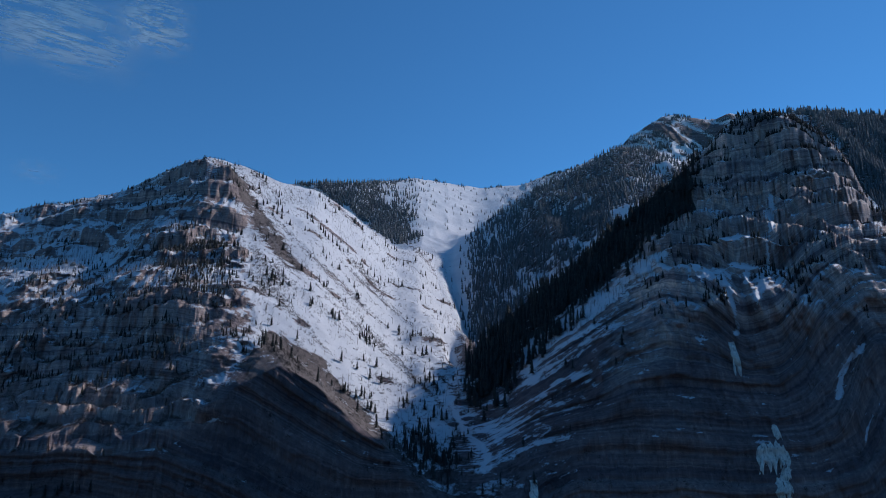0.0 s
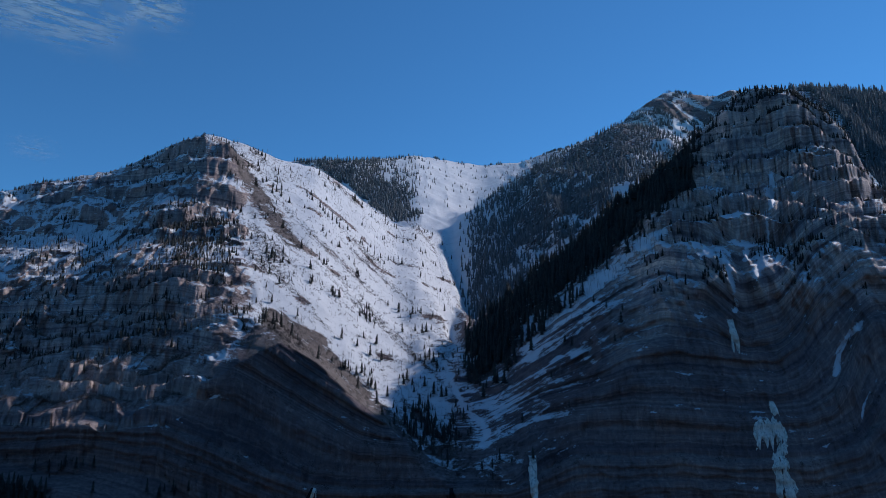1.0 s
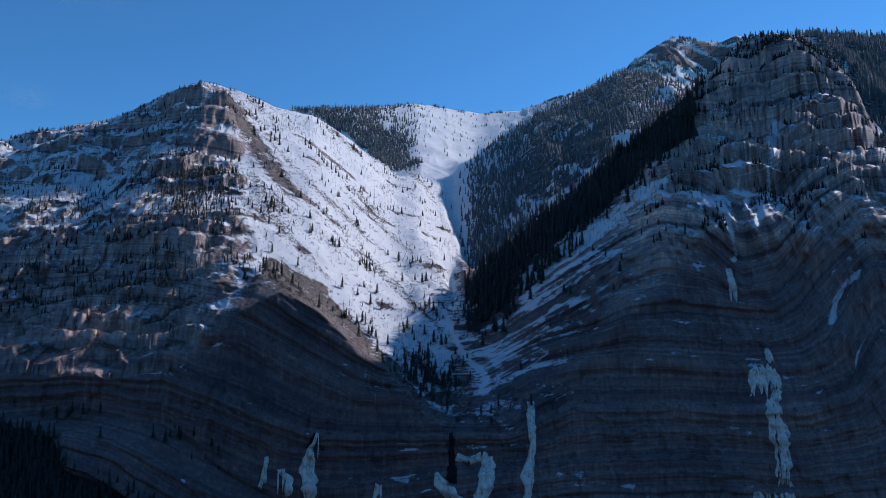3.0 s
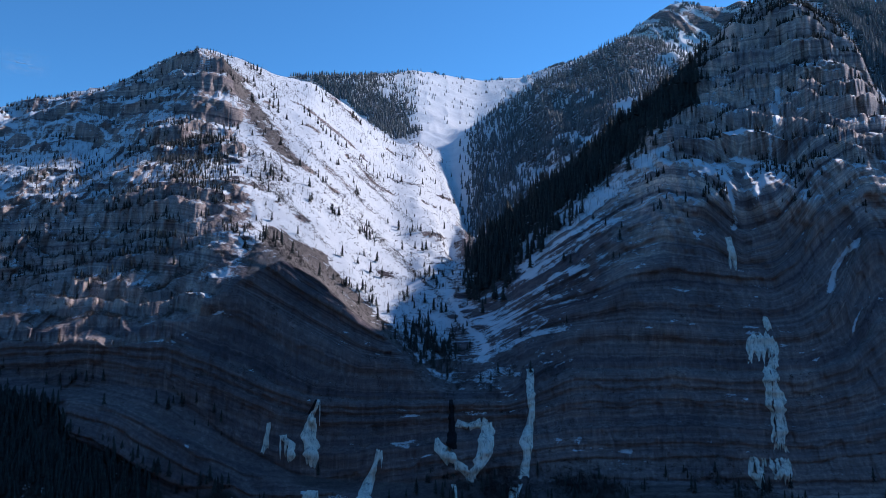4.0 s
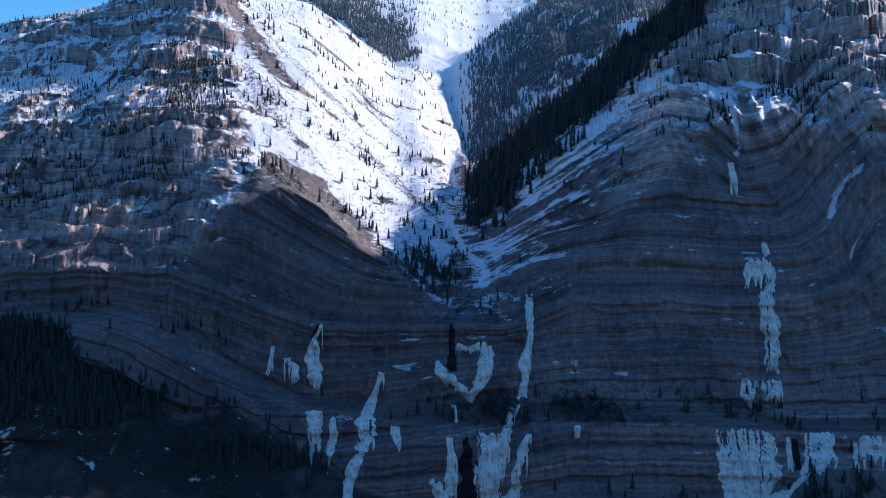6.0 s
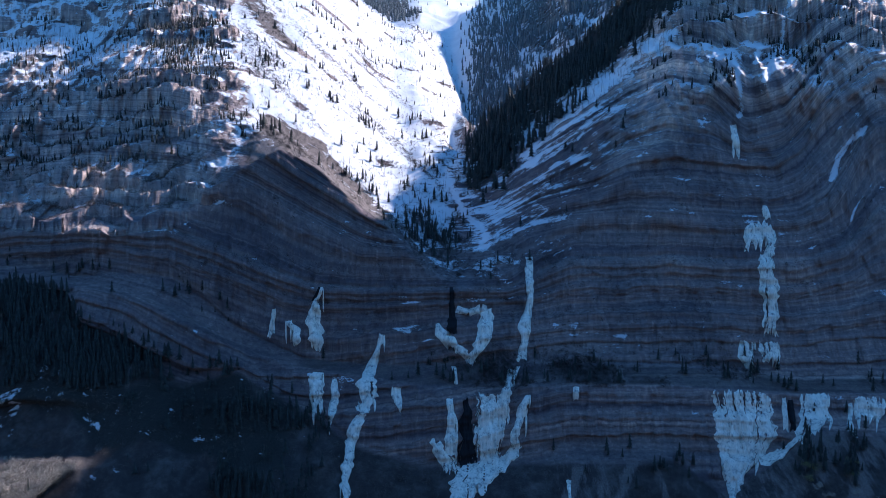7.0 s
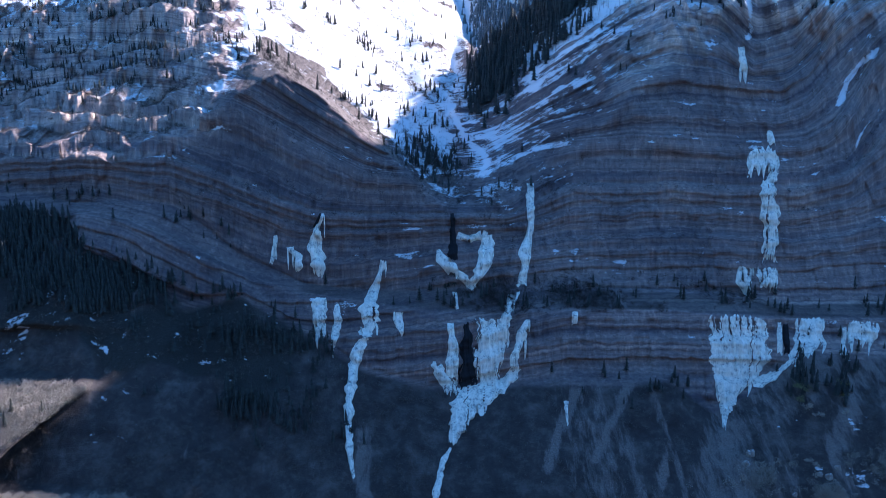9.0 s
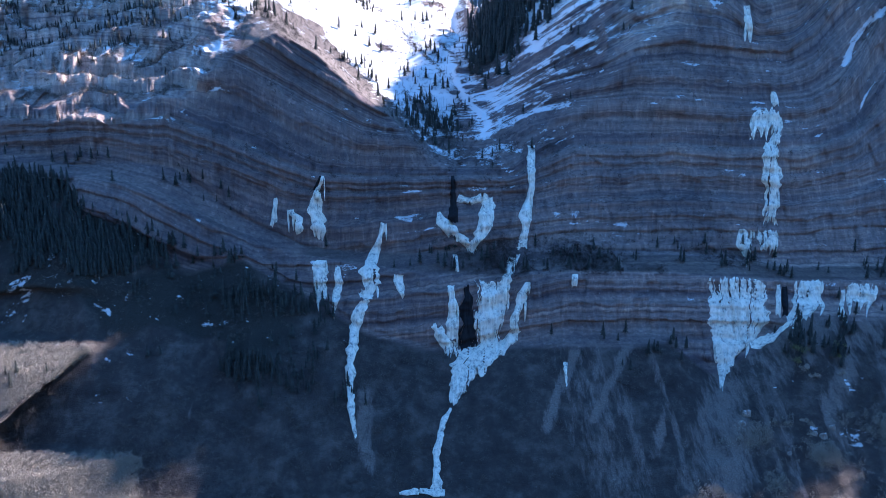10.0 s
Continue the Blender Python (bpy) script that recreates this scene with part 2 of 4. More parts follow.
FOREST_CREST = [
    (-1692, 1900, 601), (-1244, 1900, 730), (-705, 2000, 914), (-417, 2200, 923), (-148, 2100, 818), (-78, 2100, 836), (-32, 2000, 782),
    (25, 1850, 717), (87, 1850, 762), (226, 1950, 894), (434, 2050, 1035), (590, 2150, 1145), (684, 2100, 1101), (767, 2000, 1005),
    (716, 1600, 911), (772, 1500, 948), (839, 1500, 955), (1033, 1500, 947), (1338, 1500, 947)]
HIGH_VALLEY = [
    (-2128, 2400, 656), (-1568, 2400, 838), (-881, 2500, 1083), (-562, 2349, 928), (-82, 2229, 897), (12, 2221, 861), (114, 2419, 925),
    (334, 2898, 1191), (527, 2500, 1150), (708, 2600, 1258), (966, 2700, 1272), (1313, 2500, 1105), (1672, 2500, 1105), (2166, 2500, 1105)]
SKYLINE = [
    (-2671, 3000, 810), (-1968, 3000, 1040), (-993, 2810, 1226), (-686, 2642, 1171), (-592, 2618, 1182), (-503, 2620, 1182), (-344, 2791, 1246),
    (-220, 3061, 1357), (-123, 3244, 1436), (18, 3476, 1493), (211, 3732, 1558), (447, 3843, 1615), (659, 3546, 1589), (794, 3100, 1511),
    (966, 3200, 1659), (1087, 3250, 1762), (1160, 3250, 1783), (1243, 3250, 1762), (1335, 3200, 1726), (1379, 3100, 1715), (1614, 3000, 1582),
    (1956, 2900, 1349), (2534, 2900, 1349)]
SLOPE_FOOT = [(-380, 345, 30), (-200, 342, 25), (0, 356, 17), (200, 352, 20), (400, 360, 24)]
RIVER_SIDE = [(-60, 60, 0), (60, 60, 0)]
FAR_SIDE = [(-3000, 4900, 700), (-500, 4900, 900), (1600, 4900, 1100), (3200, 4900, 900)]
BREAKS = [RIVER_SIDE, SLOPE_FOOT, TALUS_TOP, LOWER_RIM, LEDGE_BACK, UPPER_RIM, SHOULDER, NEAR_CREST, BACK_OF_CREST, FOREST_CREST,
          HIGH_VALLEY, SKYLINE, FAR_SIDE]

side = 0.73 + 1.7 * np.linspace(0, 1, 46)[1:] ** 2
S = np.concatenate([-side[::-1], np.linspace(-0.73, 0.73, 920), side])   # bearings, as x / y
ROWN = 900
kernel = np.exp(-0.5 * (np.arange(-8, 9) / 3.0) ** 2)
kernel /= kernel.sum()


def break_line(points):
    p = np.array(points, float)
    bearing = p[:, 0] / p[:, 1]
    out = []
    for col in (1, 2):
        v = np.interp(S, bearing, p[:, col])
        out.append(np.convolve(np.pad(v, 8, "edge"), kernel, "valid"))
    return out


KY, KZ = (np.array(v) for v in zip(*(break_line(p) for p in BREAKS)))      # 13 lines x bearings
FINE = 130
wf = np.linspace(0, len(BREAKS) - 1, (len(BREAKS) - 1) * FINE + 1)
k0 = np.minimum(wf.astype(int), len(BREAKS) - 2)
fr = (wf - k0)[:, None]
YF = KY[k0] * (1 - fr) + KY[k0 + 1] * fr
ZF = KZ[k0] * (1 - fr) + KZ[k0 + 1] * fr
rise = np.arctan2(ZF - EYE, YF)
back = rise < np.maximum.accumulate(rise, axis=0) - 1e-4
need = np.abs(np.diff(rise, axis=0)) * np.where(back[1:], 0.12, 1.0) + 0.03 * np.diff(np.log(YF), axis=0)
need = np.concatenate([np.zeros((1, len(S))), np.cumsum(need, axis=0)])
need /= need[-1]
W = np.stack([np.interp(np.linspace(0, 1, ROWN), need[:, j], wf) for j in range(len(S))], 1)
k0 = np.minimum(W.astype(int), len(BREAKS) - 2)
fr = W - k0
cols = np.arange(len(S))[None, :].repeat(ROWN, 0)
Y = KY[k0, cols] * (1 - fr) + KY[k0 + 1, cols] * fr
Z = KZ[k0, cols] * (1 - fr) + KZ[k0 + 1, cols] * fr
SB = S[None, :].repeat(ROWN, 0)
X = SB * Y

# where the wall is cliff, bench, or open slope
rib = np.interp(W, [5.0, 5.4, 5.9, 6.15, 6.5, 7.0], [-0.25, -0.27, -0.28, -0.29, -0.31, -0.33])                 # the spur that parts the shaded front from the sunny flank
flank = smooth(SB - rib, -0.01, 0.03) * (1 - smooth(SB, 0.0, 0.03)) * between(W, 5.1, 8.2, 0.12)
right = smooth(SB, 0.1, 0.3)
cliff = between(W, 2.0, 3.0, 0.12) + between(W, 4.0, 5.05, 0.12) + 0.3 * between(W, 3.0, 4.0, 0.1)
cliff += between(W, 5.1, 6.9, 0.15) * (1 - flank) * (0.45 + 0.4 * right) * (1 - 0.7 * between(SB, -0.06, 0.1, 0.03))
far = smooth(W, 7.0, 7.6)
cliff = np.clip(cliff, 0, 1) * (1 - far) + 0.12 * far
cliff *= smooth(W, 1.7, 2.05)

# a bench on the broad front, with cliffs above and below it
bench_cut = smooth(-SB, 0.27, 0.33) * (0.75 + 0.6 * grain(SB * 9, W * 1.5, seed=8))
Z += bench_cut * np.interp(W + 0.06 * grain(SB * 14, SB * 3, seed=9), [5.85, 6.15, 6.45, 6.72, 6.95], [0, 32, -14, 20, 0])

# a low spur above the river, added with its hollow to shape sun and shade
spur_lift = (Z - EYE) / Y
hollow_side = between(spur_lift, -0.553, -0.354 + 0.667 * (SB + 0.51), 0.01)
Y -= 26 * smooth(-SB, 0.47, 0.72) * (1 - 1.5 * hollow_side) * (1 - smooth(spur_lift, -0.395, -0.375))
Y += 16 * smooth(-SB, 0.44, 0.7) * between(spur_lift, -0.368, -0.29, 0.01)
X = SB * Y

# relief: gullies and spurs that run down the slope, then lumps of every size
spur = (1 - np.abs(grain(X / 95, Y / 420, seed=1)) * 2) + 0.5 * (1 - np.abs(grain(X / 41, Y / 190, seed=2)) * 2)
open_slope = smooth(W, 5.0, 5.6) * (1 - 0.75 * flank)
calm = np.ones_like(W)
for crest in (7, 9, 11):
    calm *= 1 - 0.75 * np.exp(-((W - crest) / 0.12) ** 2)
bowl = between(SB, -0.15, 0.1, 0.04) * smooth(W, 7.2, 8.0)      # the smooth high valley
Z += spur * calm * open_slope * (4.0 + 10.0 * far) * (1 - 0.75 * bowl)
Z += spur * between(W, 1.0, 2.0, 0.3) * 3.0 + between(W, 0.8, 1.95, 0.1) * (1.6 * grain(X / 17, Y / 26, seed=3) + 0.9 * grain(X / 7, Y / 9, seed=4))
lump = np.zeros_like(X)
for i, size in enumerate((130, 61, 29, 14, 7)):
    lump += grain(X / size, Y / size, Z / size, seed=10 + i) * size
Z += lump * calm * (0.02 + (0.045 * smooth(W, 5.0, 6.0) + 0.02 * far) * (1 - 0.7 * bowl))
Y -= lump * 0.10 * np.clip(cliff, 0, 1) * (1 - far)
rugged = between(W, 5.15, 6.97, 0.1) * (1 - flank) * (1 - 0.5 * between(SB, -0.05, 0.2, 0.05)) * (1 - 0.2 * smooth(SB, 0.24, 0.32))
crag = np.zeros_like(X)
for i, size in enumerate((90, 44, 21, 10, 5)):
    crag += (1 - 2.2 * np.abs(grain(X / size, Y / size * 0.8, Z / size, seed=90 + i))) * size * (0.11, 0.14, 0.17, 0.19, 0.2)[i]
Y -= crag * rugged * calm
buttress = between(W, 5.0, 7.0, 0.25) * smooth(SB, 0.27, 0.34)
Y -= buttress * calm * (7 * (1 - 2 * np.abs(grain(X / 44 + 0.12 * Z / 62, Z / 700, seed=95))) + 4.5 * (1 - 2 * np.abs(grain(X / 17, Z / 160, seed=96))) + 2.5 * (1 - 2 * np.abs(grain(X / 7, Z / 50, seed=98))))
knob = np.exp(-((SB - 0.0) / 0.035) ** 2) * between(W, 6.05, 6.45, 0.1)
Z += knob * (8 + 5 * grain(X / 14, Y / 14, seed=97))

# cliff bands: level risers between leaning treads
def banded(z, height, share):
    u = (z + 26 * grain(X / 110, Y / 110, seed=101) + 12 * grain(X / 34, Y / 34, seed=102) + 3 * grain(X / 9, Y / 9, seed=103)) / height
    f = u - np.floor(u)
    return share * height * (smooth(f, 0.36, 0.6) - f)


face = between(W, 6.02, 6.97, 0.06) * (1 - flank) * smooth(-SB, 0.12, 0.25)
strong = smooth(grain(X / 80, Y / 80, Z / 40, seed=104) + 0.5 * smooth(Z - EYE, 190, 260), -0.25, 0.6) * (1 - 0.6 * smooth(-SB, 0.4, 0.5) * (1 - smooth(Z - EYE, 190, 240)))
Z += banded(Z, 46, 0.6) * face * calm * strong
Z += banded(Z, 15, 0.6) * face * calm * strong
low_face = between(W, 4.85, 6.05, 0.06) * smooth(-SB, 0.29, 0.36)
Z += banded(Z, 19, 0.75) * low_face
Z += banded(Z, 8, 0.6) * low_face
tower = between(W, 5.6, 6.97, 0.1) * smooth(SB, 0.28, 0.36)
Z += banded(Z, 27, 0.75) * tower * calm
Z += banded(Z, 9, 0.6) * tower * calm

Y -= (face + low_face + tower) * calm * (1.5 * grain(X / 6, Y / 6, Z / 6, seed=105) + 1.0 * grain(X / 3, Y / 3, Z / 3, seed=106) + 2.2 * steps((X + 5 * grain(X / 25, Z / 25, seed=107)) / 7, 108, 0.25))

# folded beds: a trough at the falls, an arch beside it and a steep S-fold at the end
BED_LINES = [      # how far each bed lies above the middle one, and its run along the wall: bearing and lift
    (114, [(-0.615, 0.167), (-0.497, 0.167), (-0.380, 0.167), (-0.271, 0.140), (-0.179, 0.074), (-0.084, 0.009), (-0.020, 0.003), (0.036, 0.003),
           (0.076, 0.014), (0.131, 0.046), (0.210, 0.096), (0.256, 0.127), (0.318, 0.153), (0.381, 0.142), (0.431, 0.096), (0.485, 0.111),
           (0.514, 0.145), (0.543, 0.187), (0.607, 0.239)]),
    (68, [(-0.620, 0.114), (-0.501, 0.121), (-0.383, 0.113), (-0.273, 0.090), (-0.180, 0.031), (-0.085, -0.025), (-0.020, -0.029), (0.052, -0.025),
          (0.132, 0.018), (0.219, 0.046), (0.266, 0.069), (0.329, 0.074), (0.409, 0.068), (0.473, 0.060), (0.511, 0.084), (0.536, 0.122),
          (0.561, 0.149), (0.612, 0.183)]),
    (20, [(-0.625, 0.052), (-0.505, 0.067), (-0.386, 0.059), (-0.291, 0.039), (-0.181, -0.021), (-0.117, -0.055), (-0.021, -0.062), (0.060, -0.057),
          (0.124, -0.024), (0.188, -0.012), (0.252, -0.008), (0.333, -0.012), (0.413, -0.018), (0.509, -0.016), (0.548, 0.001), (0.573, 0.041),
          (0.593, 0.087), (0.617, 0.118)]),
    (0, [(-0.631, -0.010), (-0.510, -0.004), (-0.389, 0.000), (-0.342, -0.019), (-0.270, -0.044), (-0.183, -0.089), (-0.110, -0.095), (0.012, -0.098),
         (0.093, -0.098), (0.141, -0.062), (0.189, -0.043), (0.334, -0.044), (0.415, -0.048), (0.511, -0.044), (0.574, -0.023), (0.599, 0.017),
         (0.622, 0.056)]),
    (-41, [(-0.636, -0.068), (-0.514, -0.060), (-0.393, -0.076), (-0.306, -0.109), (-0.233, -0.142), (-0.152, -0.147), (0.012, -0.139),
           (0.126, -0.135), (0.175, -0.123), (0.337, -0.119), (0.501, -0.128), (0.581, -0.116), (0.635, -0.095)]),
    (-75, [(-0.642, -0.141), (-0.526, -0.121), (-0.462, -0.138), (-0.375, -0.188), (-0.278, -0.234), (-0.154, -0.234), (0.012, -0.201),
           (0.176, -0.185), (0.340, -0.181), (0.504, -0.186), (0.641, -0.174)]),
    (-122, [(-0.650, -0.233), (-0.531, -0.191), (-0.404, -0.268), (-0.156, -0.320), (0.012, -0.303), (0.178, -0.269), (0.427, -0.270), (0.650, -0.279)])]
RUN = [np.convolve(np.pad(np.interp(S, *zip(*line)), 8, "edge"), kernel, "valid")[None, :] for _, line in BED_LINES]
AT = [v for v, _ in BED_LINES]
rough_lift = (Z - EYE) / Y
calmer_up = smooth(rough_lift, 0.15, 0.5)
BED = AT[0] + (rough_lift - RUN[0] * (1 - calmer_up) - 0.15 * calmer_up) * Y
for k in range(len(AT) - 1):
    f = (rough_lift - RUN[k + 1]) / (RUN[k] - RUN[k + 1])
    BED = np.where(rough_lift < RUN[k], AT[k + 1] + f * (AT[k] - AT[k + 1]), BED)
BED = np.where(rough_lift < RUN[-1], AT[-1] + (rough_lift - RUN[-1]) * Y, BED) + 1.2 * grain(X / 60, Y / 60, Z / 60, seed=20)
broken = between(W, 5.1, 7.0, 0.2) * (SB < 0.1)
wavy = BED + broken * (8 * grain(X / 75, Y / 75, Z / 75, seed=27) + 4 * grain(X / 33, Y / 33, Z / 33, seed=28)) + 1.6 * grain(X / 19, Z / 14, seed=29) + 0.6 * grain(X / 6, Z / 5, seed=30)
proud = 0.85 * steps(wavy / 13.5, 31, 0.15) + 0.4 * steps(wavy / 5.3, 32, 0.25) + 0.1 * steps(wavy / 2.1, 33, 0.4)
joint = 0.6 * steps((X + 4 * grain(X / 30, Z / 30, seed=44)) / 5.5 + 7 * np.floor(wavy / 13.5), 45, 0.3) + 0.55 * grain(X / 9, Z / 45, seed=41) + 0.35 * grain(X / 3.6, Z / 16, BED / 12.5, seed=42) + 0.25 * grain(X / 1.9, Z / 9, seed=43)
terrace = between(W, 5.1, 7.0, 0.2) * (1 - flank)
Y -= cliff * (1 - far) * ((3.4 + 3.2 * terrace) * proud + 1.7 * joint + terrace * (3.5 + 0.5 * smooth(SB, 0.24, 0.32) + 1.0 * between(W, 5.0, 6.1, 0.2) * smooth(-SB, 0.12, 0.2)) * steps(wavy / 17, 34, 0.16))
Z += far * cliff * 25 * steps(BED / 34, 35) * (1 - 0.8 * bowl)
Y = np.maximum(Y, 58)
X = SB * Y


def facing():
    """Unit normals of the sheet, (rows, columns, 3)."""
    p = np.stack([X, Y, Z], 2)
    du, dv = np.gradient(p, axis=0), np.gradient(p, axis=1)
    n = np.cross(dv, du)
    n /= np.linalg.norm(n, axis=2, keepdims=True) + 1e-9
    return n


NORMAL = facing()
LIFT = (Z - EYE) / Y                          # how high each place stands as seen from mid-canyon

# snow: deep on the sunny flank and in the high valley, on ledges of the walls, none on the talus
flat = NORMAL[:, :, 2]
snow = np.interp(W, [0, 2, 4.9, 5.3, 6, 7, 8, 9, 10, 11, 12], [-0.1, -0.12, -0.1, 0.24, 0.37, 0.41, 0.6, 0.6, 0.62, 0.6, 0.6])
snow += smooth(W, 4.9, 5.3) * (1 - far) * (flat - 0.62) * 0.75 + 0.07 * between(W, 5.1, 7.0, 0.15) * (SB < -0.05) + 0.06 * between(W, 5.9, 6.8, 0.2) * smooth(-SB, 0.38, 0.48)
snow -= 0.25 * knob
hump = np.zeros_like(X)
for i, size in enumerate((44, 21, 10)):
    hump += (1 - 2.2 * np.abs(grain(X / size, Y / size * 0.8, Z / size, seed=91 + i))) * (0.25, 0.4, 0.35)[i]
snow -= 0.55 * (smooth(hump, 0.1, 0.7) - 0.25) * rugged * (SB < -0.05)
snow += 0.07 * between(W, 5.1, 5.9, 0.15) * smooth(-SB, 0.1, 0.2) - 0.16 * low_face
sill = smooth(grain(X / 24, Y / 24, Z / 7, seed=38) + 0.6 * grain(X / 7, Y / 7, Z / 3, seed=39), 0.35, 0.9)
snow += between(W, 2.6, 5.2, 0.1) * (1 - between(W, 2.98, 4.02, 0.06)) * smooth(flat, 0.3, 0.7) * (0.12 + 0.5 * sill)
snow += 0.3 * flank
rows_of_brush = smooth(grain((LIFT + 0.95 * SB) / 0.016, (SB - LIFT) / 0.16, seed=68) + 0.5 * grain((LIFT + 0.95 * SB) / 0.006, (SB - LIFT) / 0.07, seed=69), 0.1, 0.8)
snow -= 0.3 * rows_of_brush * flank
outcrop = smooth(steps(BED / 9.0, 36, 0.3) + 0.7 * grain(X / 22, Y / 30, Z / 12, seed=37), 0.55, 0.95)
snow -= 0.6 * outcrop * flank
hollow = between(SB, -0.03, 0.22, 0.03) * between(W, 5.2, 6.6, 0.2)
snow += hollow * (0.13 + 0.2 * steps(BED / 3.6, 39, 0.3) + 0.16 * grain(X / 8, Y / 8, Z / 5, seed=24)) + 0.18 * rugged * steps(wavy / 7.3, 40, 0.4)
snow -= 0.12 * between(W, 5.0, 6.1, 0.1) * between(SB, -0.08, 0.05, 0.02)
snow += between(W, 5.0, 6.9, 0.1) * between(SB, 0.03, 0.42, 0.03) * (0.22 * steps((BED + 1.5 * grain(X / 12, Y / 12, Z / 8, seed=110)) / 4.2, 109, 0.35) + 0.14 * grain(X / 16, Y / 16, Z / 6, seed=111))
snow += between(W, 5.3, 7.0, 0.2) * smooth(SB, 0.3, 0.36) * (0.42 * smooth(flat, 0.58, 0.82) - 0.12)
snow += 0.26 * face * smooth(flat, 0.55, 0.85) + 0.3 * bowl + 0.1 * flank
shade_wood = between(W, 6.3, 7.3, 0.25) * between(SB, 0.04, 0.38, 0.02)
snow -= 0.5 * shade_wood
scree = np.exp(-((SB + 0.235 + 0.24 * (W - 6.4)) / 0.022) ** 2) * between(W, 6.3, 6.8, 0.08)
over_rim = LIFT - ((KZ[5] - EYE) / KY[5])[None, :]
scree_width = np.interp(SB, [-0.3, -0.25, -0.18, -0.1, -0.05], [0.02, 0.05, 0.042, 0.03, 0.012]) * (1 + 0.35 * grain(X / 25, Y / 25, Z / 25, seed=48))
scree += smooth(W, 4.95, 5.05) * (1 - smooth(over_rim - scree_width, -0.008, 0.012)) * between(SB, -0.28, -0.06, 0.015) * (W < 6.6)
snow -= (0.74 + 0.5 * grain(X / 7, Y / 7, Z / 7, seed=49)) * scree
mid_wood = between(W, 7.9, 9.1, 0.2) * smooth(SB, 0.02, 0.06)
wood_edge = 0.263 + 0.55 * (SB + 0.05) * (SB > -0.05) - 0.5 * (SB + 0.07) * (SB < -0.07)
back_wood = smooth(W, 8.0, 8.4) * (1 - smooth(W, 10.9, 11.05)) * between(SB + 0.02 * grain(X / 90, Y / 90, seed=59), -0.32, -0.045, 0.018) * smooth(LIFT - wood_edge, -0.006, 0.01)
back_wood *= 1 - 0.8 * between(SB, -0.095, 0.0, 0.015) * smooth(LIFT, 0.32, 0.335)
gap = smooth(0.8 * grain(X / 60, Y / 110, Z / 60, seed=53) + 0.45 * grain(X / 30, Y / 50, Z / 30, seed=54) + 0.4 * grain(X / 13, Y / 22, Z / 13, seed=55), -0.62, -0.3)
snow += mid_wood * (0.15 - 0.33 * gap) + back_wood * (0.15 - 0.25 * gap)
high_peak = smooth(W, 9.5, 10.2) * smooth(SB, 0.2, 0.3)
snow -= 0.1 * high_peak
snow += 0.35 * high_peak * (1 - 3 * np.abs(grain(X / 55 + Z / 140, Z / 260, seed=56)))
gorge = between(SB, -0.06, 0.045, 0.008) * (1 - smooth(LIFT - 0.065 - 1.3 * (SB + 0.04), -0.012, 0.004)) * smooth(W, 5.3, 5.6)
snow -= 0.05 * gorge
snow -= 0.2 * between(SB, 0.03, 0.13, 0.01) * between(W, 4.95, 5.5, 0.1)
snow += 0.5 * between(W, 1.2, 2.0, 0.1) * (smooth(SB, 0.46, 0.52) + smooth(-SB, 0.42, 0.5)) * smooth(grain(X / 11, Y / 9, seed=57) + 0.5 * grain(X / 4, Y / 4, seed=58), 0.5, 0.9)


WANDER = grain(Z / 17, X / 60, seed=77) + 0.6 * grain(Z / 7, X / 30, seed=78)


def along(path, width):
    """Nearness to a line on the wall; path: bearing and lift."""
    best = np.full(W.shape, 9.0)
    bearing = SB + 0.006 * WANDER
    for (s0, e0), (s1, e1) in zip(path, path[1:]):
        dx, dy = s1 - s0, e1 - e0
        f = np.clip(((bearing - s0) * dx + (LIFT - e0) * dy) / (dx * dx + dy * dy), 0, 1)
        best = np.minimum(best, np.hypot(bearing - s0 - f * dx, LIFT - e0 - f * dy))
    return np.exp(-(best / width) ** 2)


for path, width, depth in (
        ([(0.492, 0.337), (0.484, 0.267), (0.474, 0.232), (0.467, 0.207), (0.452, 0.164)], 0.0065, 0.9),
        ([(0.405, 0.211), (0.420, 0.190), (0.424, 0.169), (0.420, 0.132)], 0.005, 0.9),
        ([(0.447, 0.232), (0.442, 0.207)], 0.005, 0.8),
        ([(0.602, 0.114), (0.576, 0.092), (0.561, 0.073), (0.552, 0.043)], 0.006, 0.9),
        ([(0.600, 0.017), (0.586, -0.018)], 0.002, 0.8),
        ([(0.077, 0.080), (0.142, 0.131), (0.218, 0.173), (0.269, 0.211), (0.322, 0.249), (0.359, 0.277)], 0.012, 0.26),
        ([(0.122, 0.116), (0.128, 0.069)], 0.008, 0.5),
        ([(0.539, 0.190), (0.519, 0.165)], 0.004, 0.8),
        ([(0.011, 0.032), (0.035, -0.003), (0.059, -0.034), (0.055, -0.050)], 0.004, 0.5),
        ([(0.051, -0.081), (0.075, -0.068), (0.107, -0.076)], 0.006, 0.3),
        ([(0.276, 0.319), (0.301, 0.364), (0.341, 0.391), (0.383, 0.424)], 0.01, 0.5),
        ([(0.361, 0.471), (0.363, 0.438)], 0.004, 0.5),
        ([(-0.626, 0.232), (-0.561, 0.245)], 0.012, 0.35),
        ([(-0.571, -0.243), (-0.544, -0.226)], 0.015, 0.35),
        ([(-0.356, 0.062), (-0.316, 0.070)], 0.008, 0.6),
        ([(-0.359, 0.017), (-0.305, 0.009)], 0.007, 0.6),
):
    snow += depth * along(path, width)

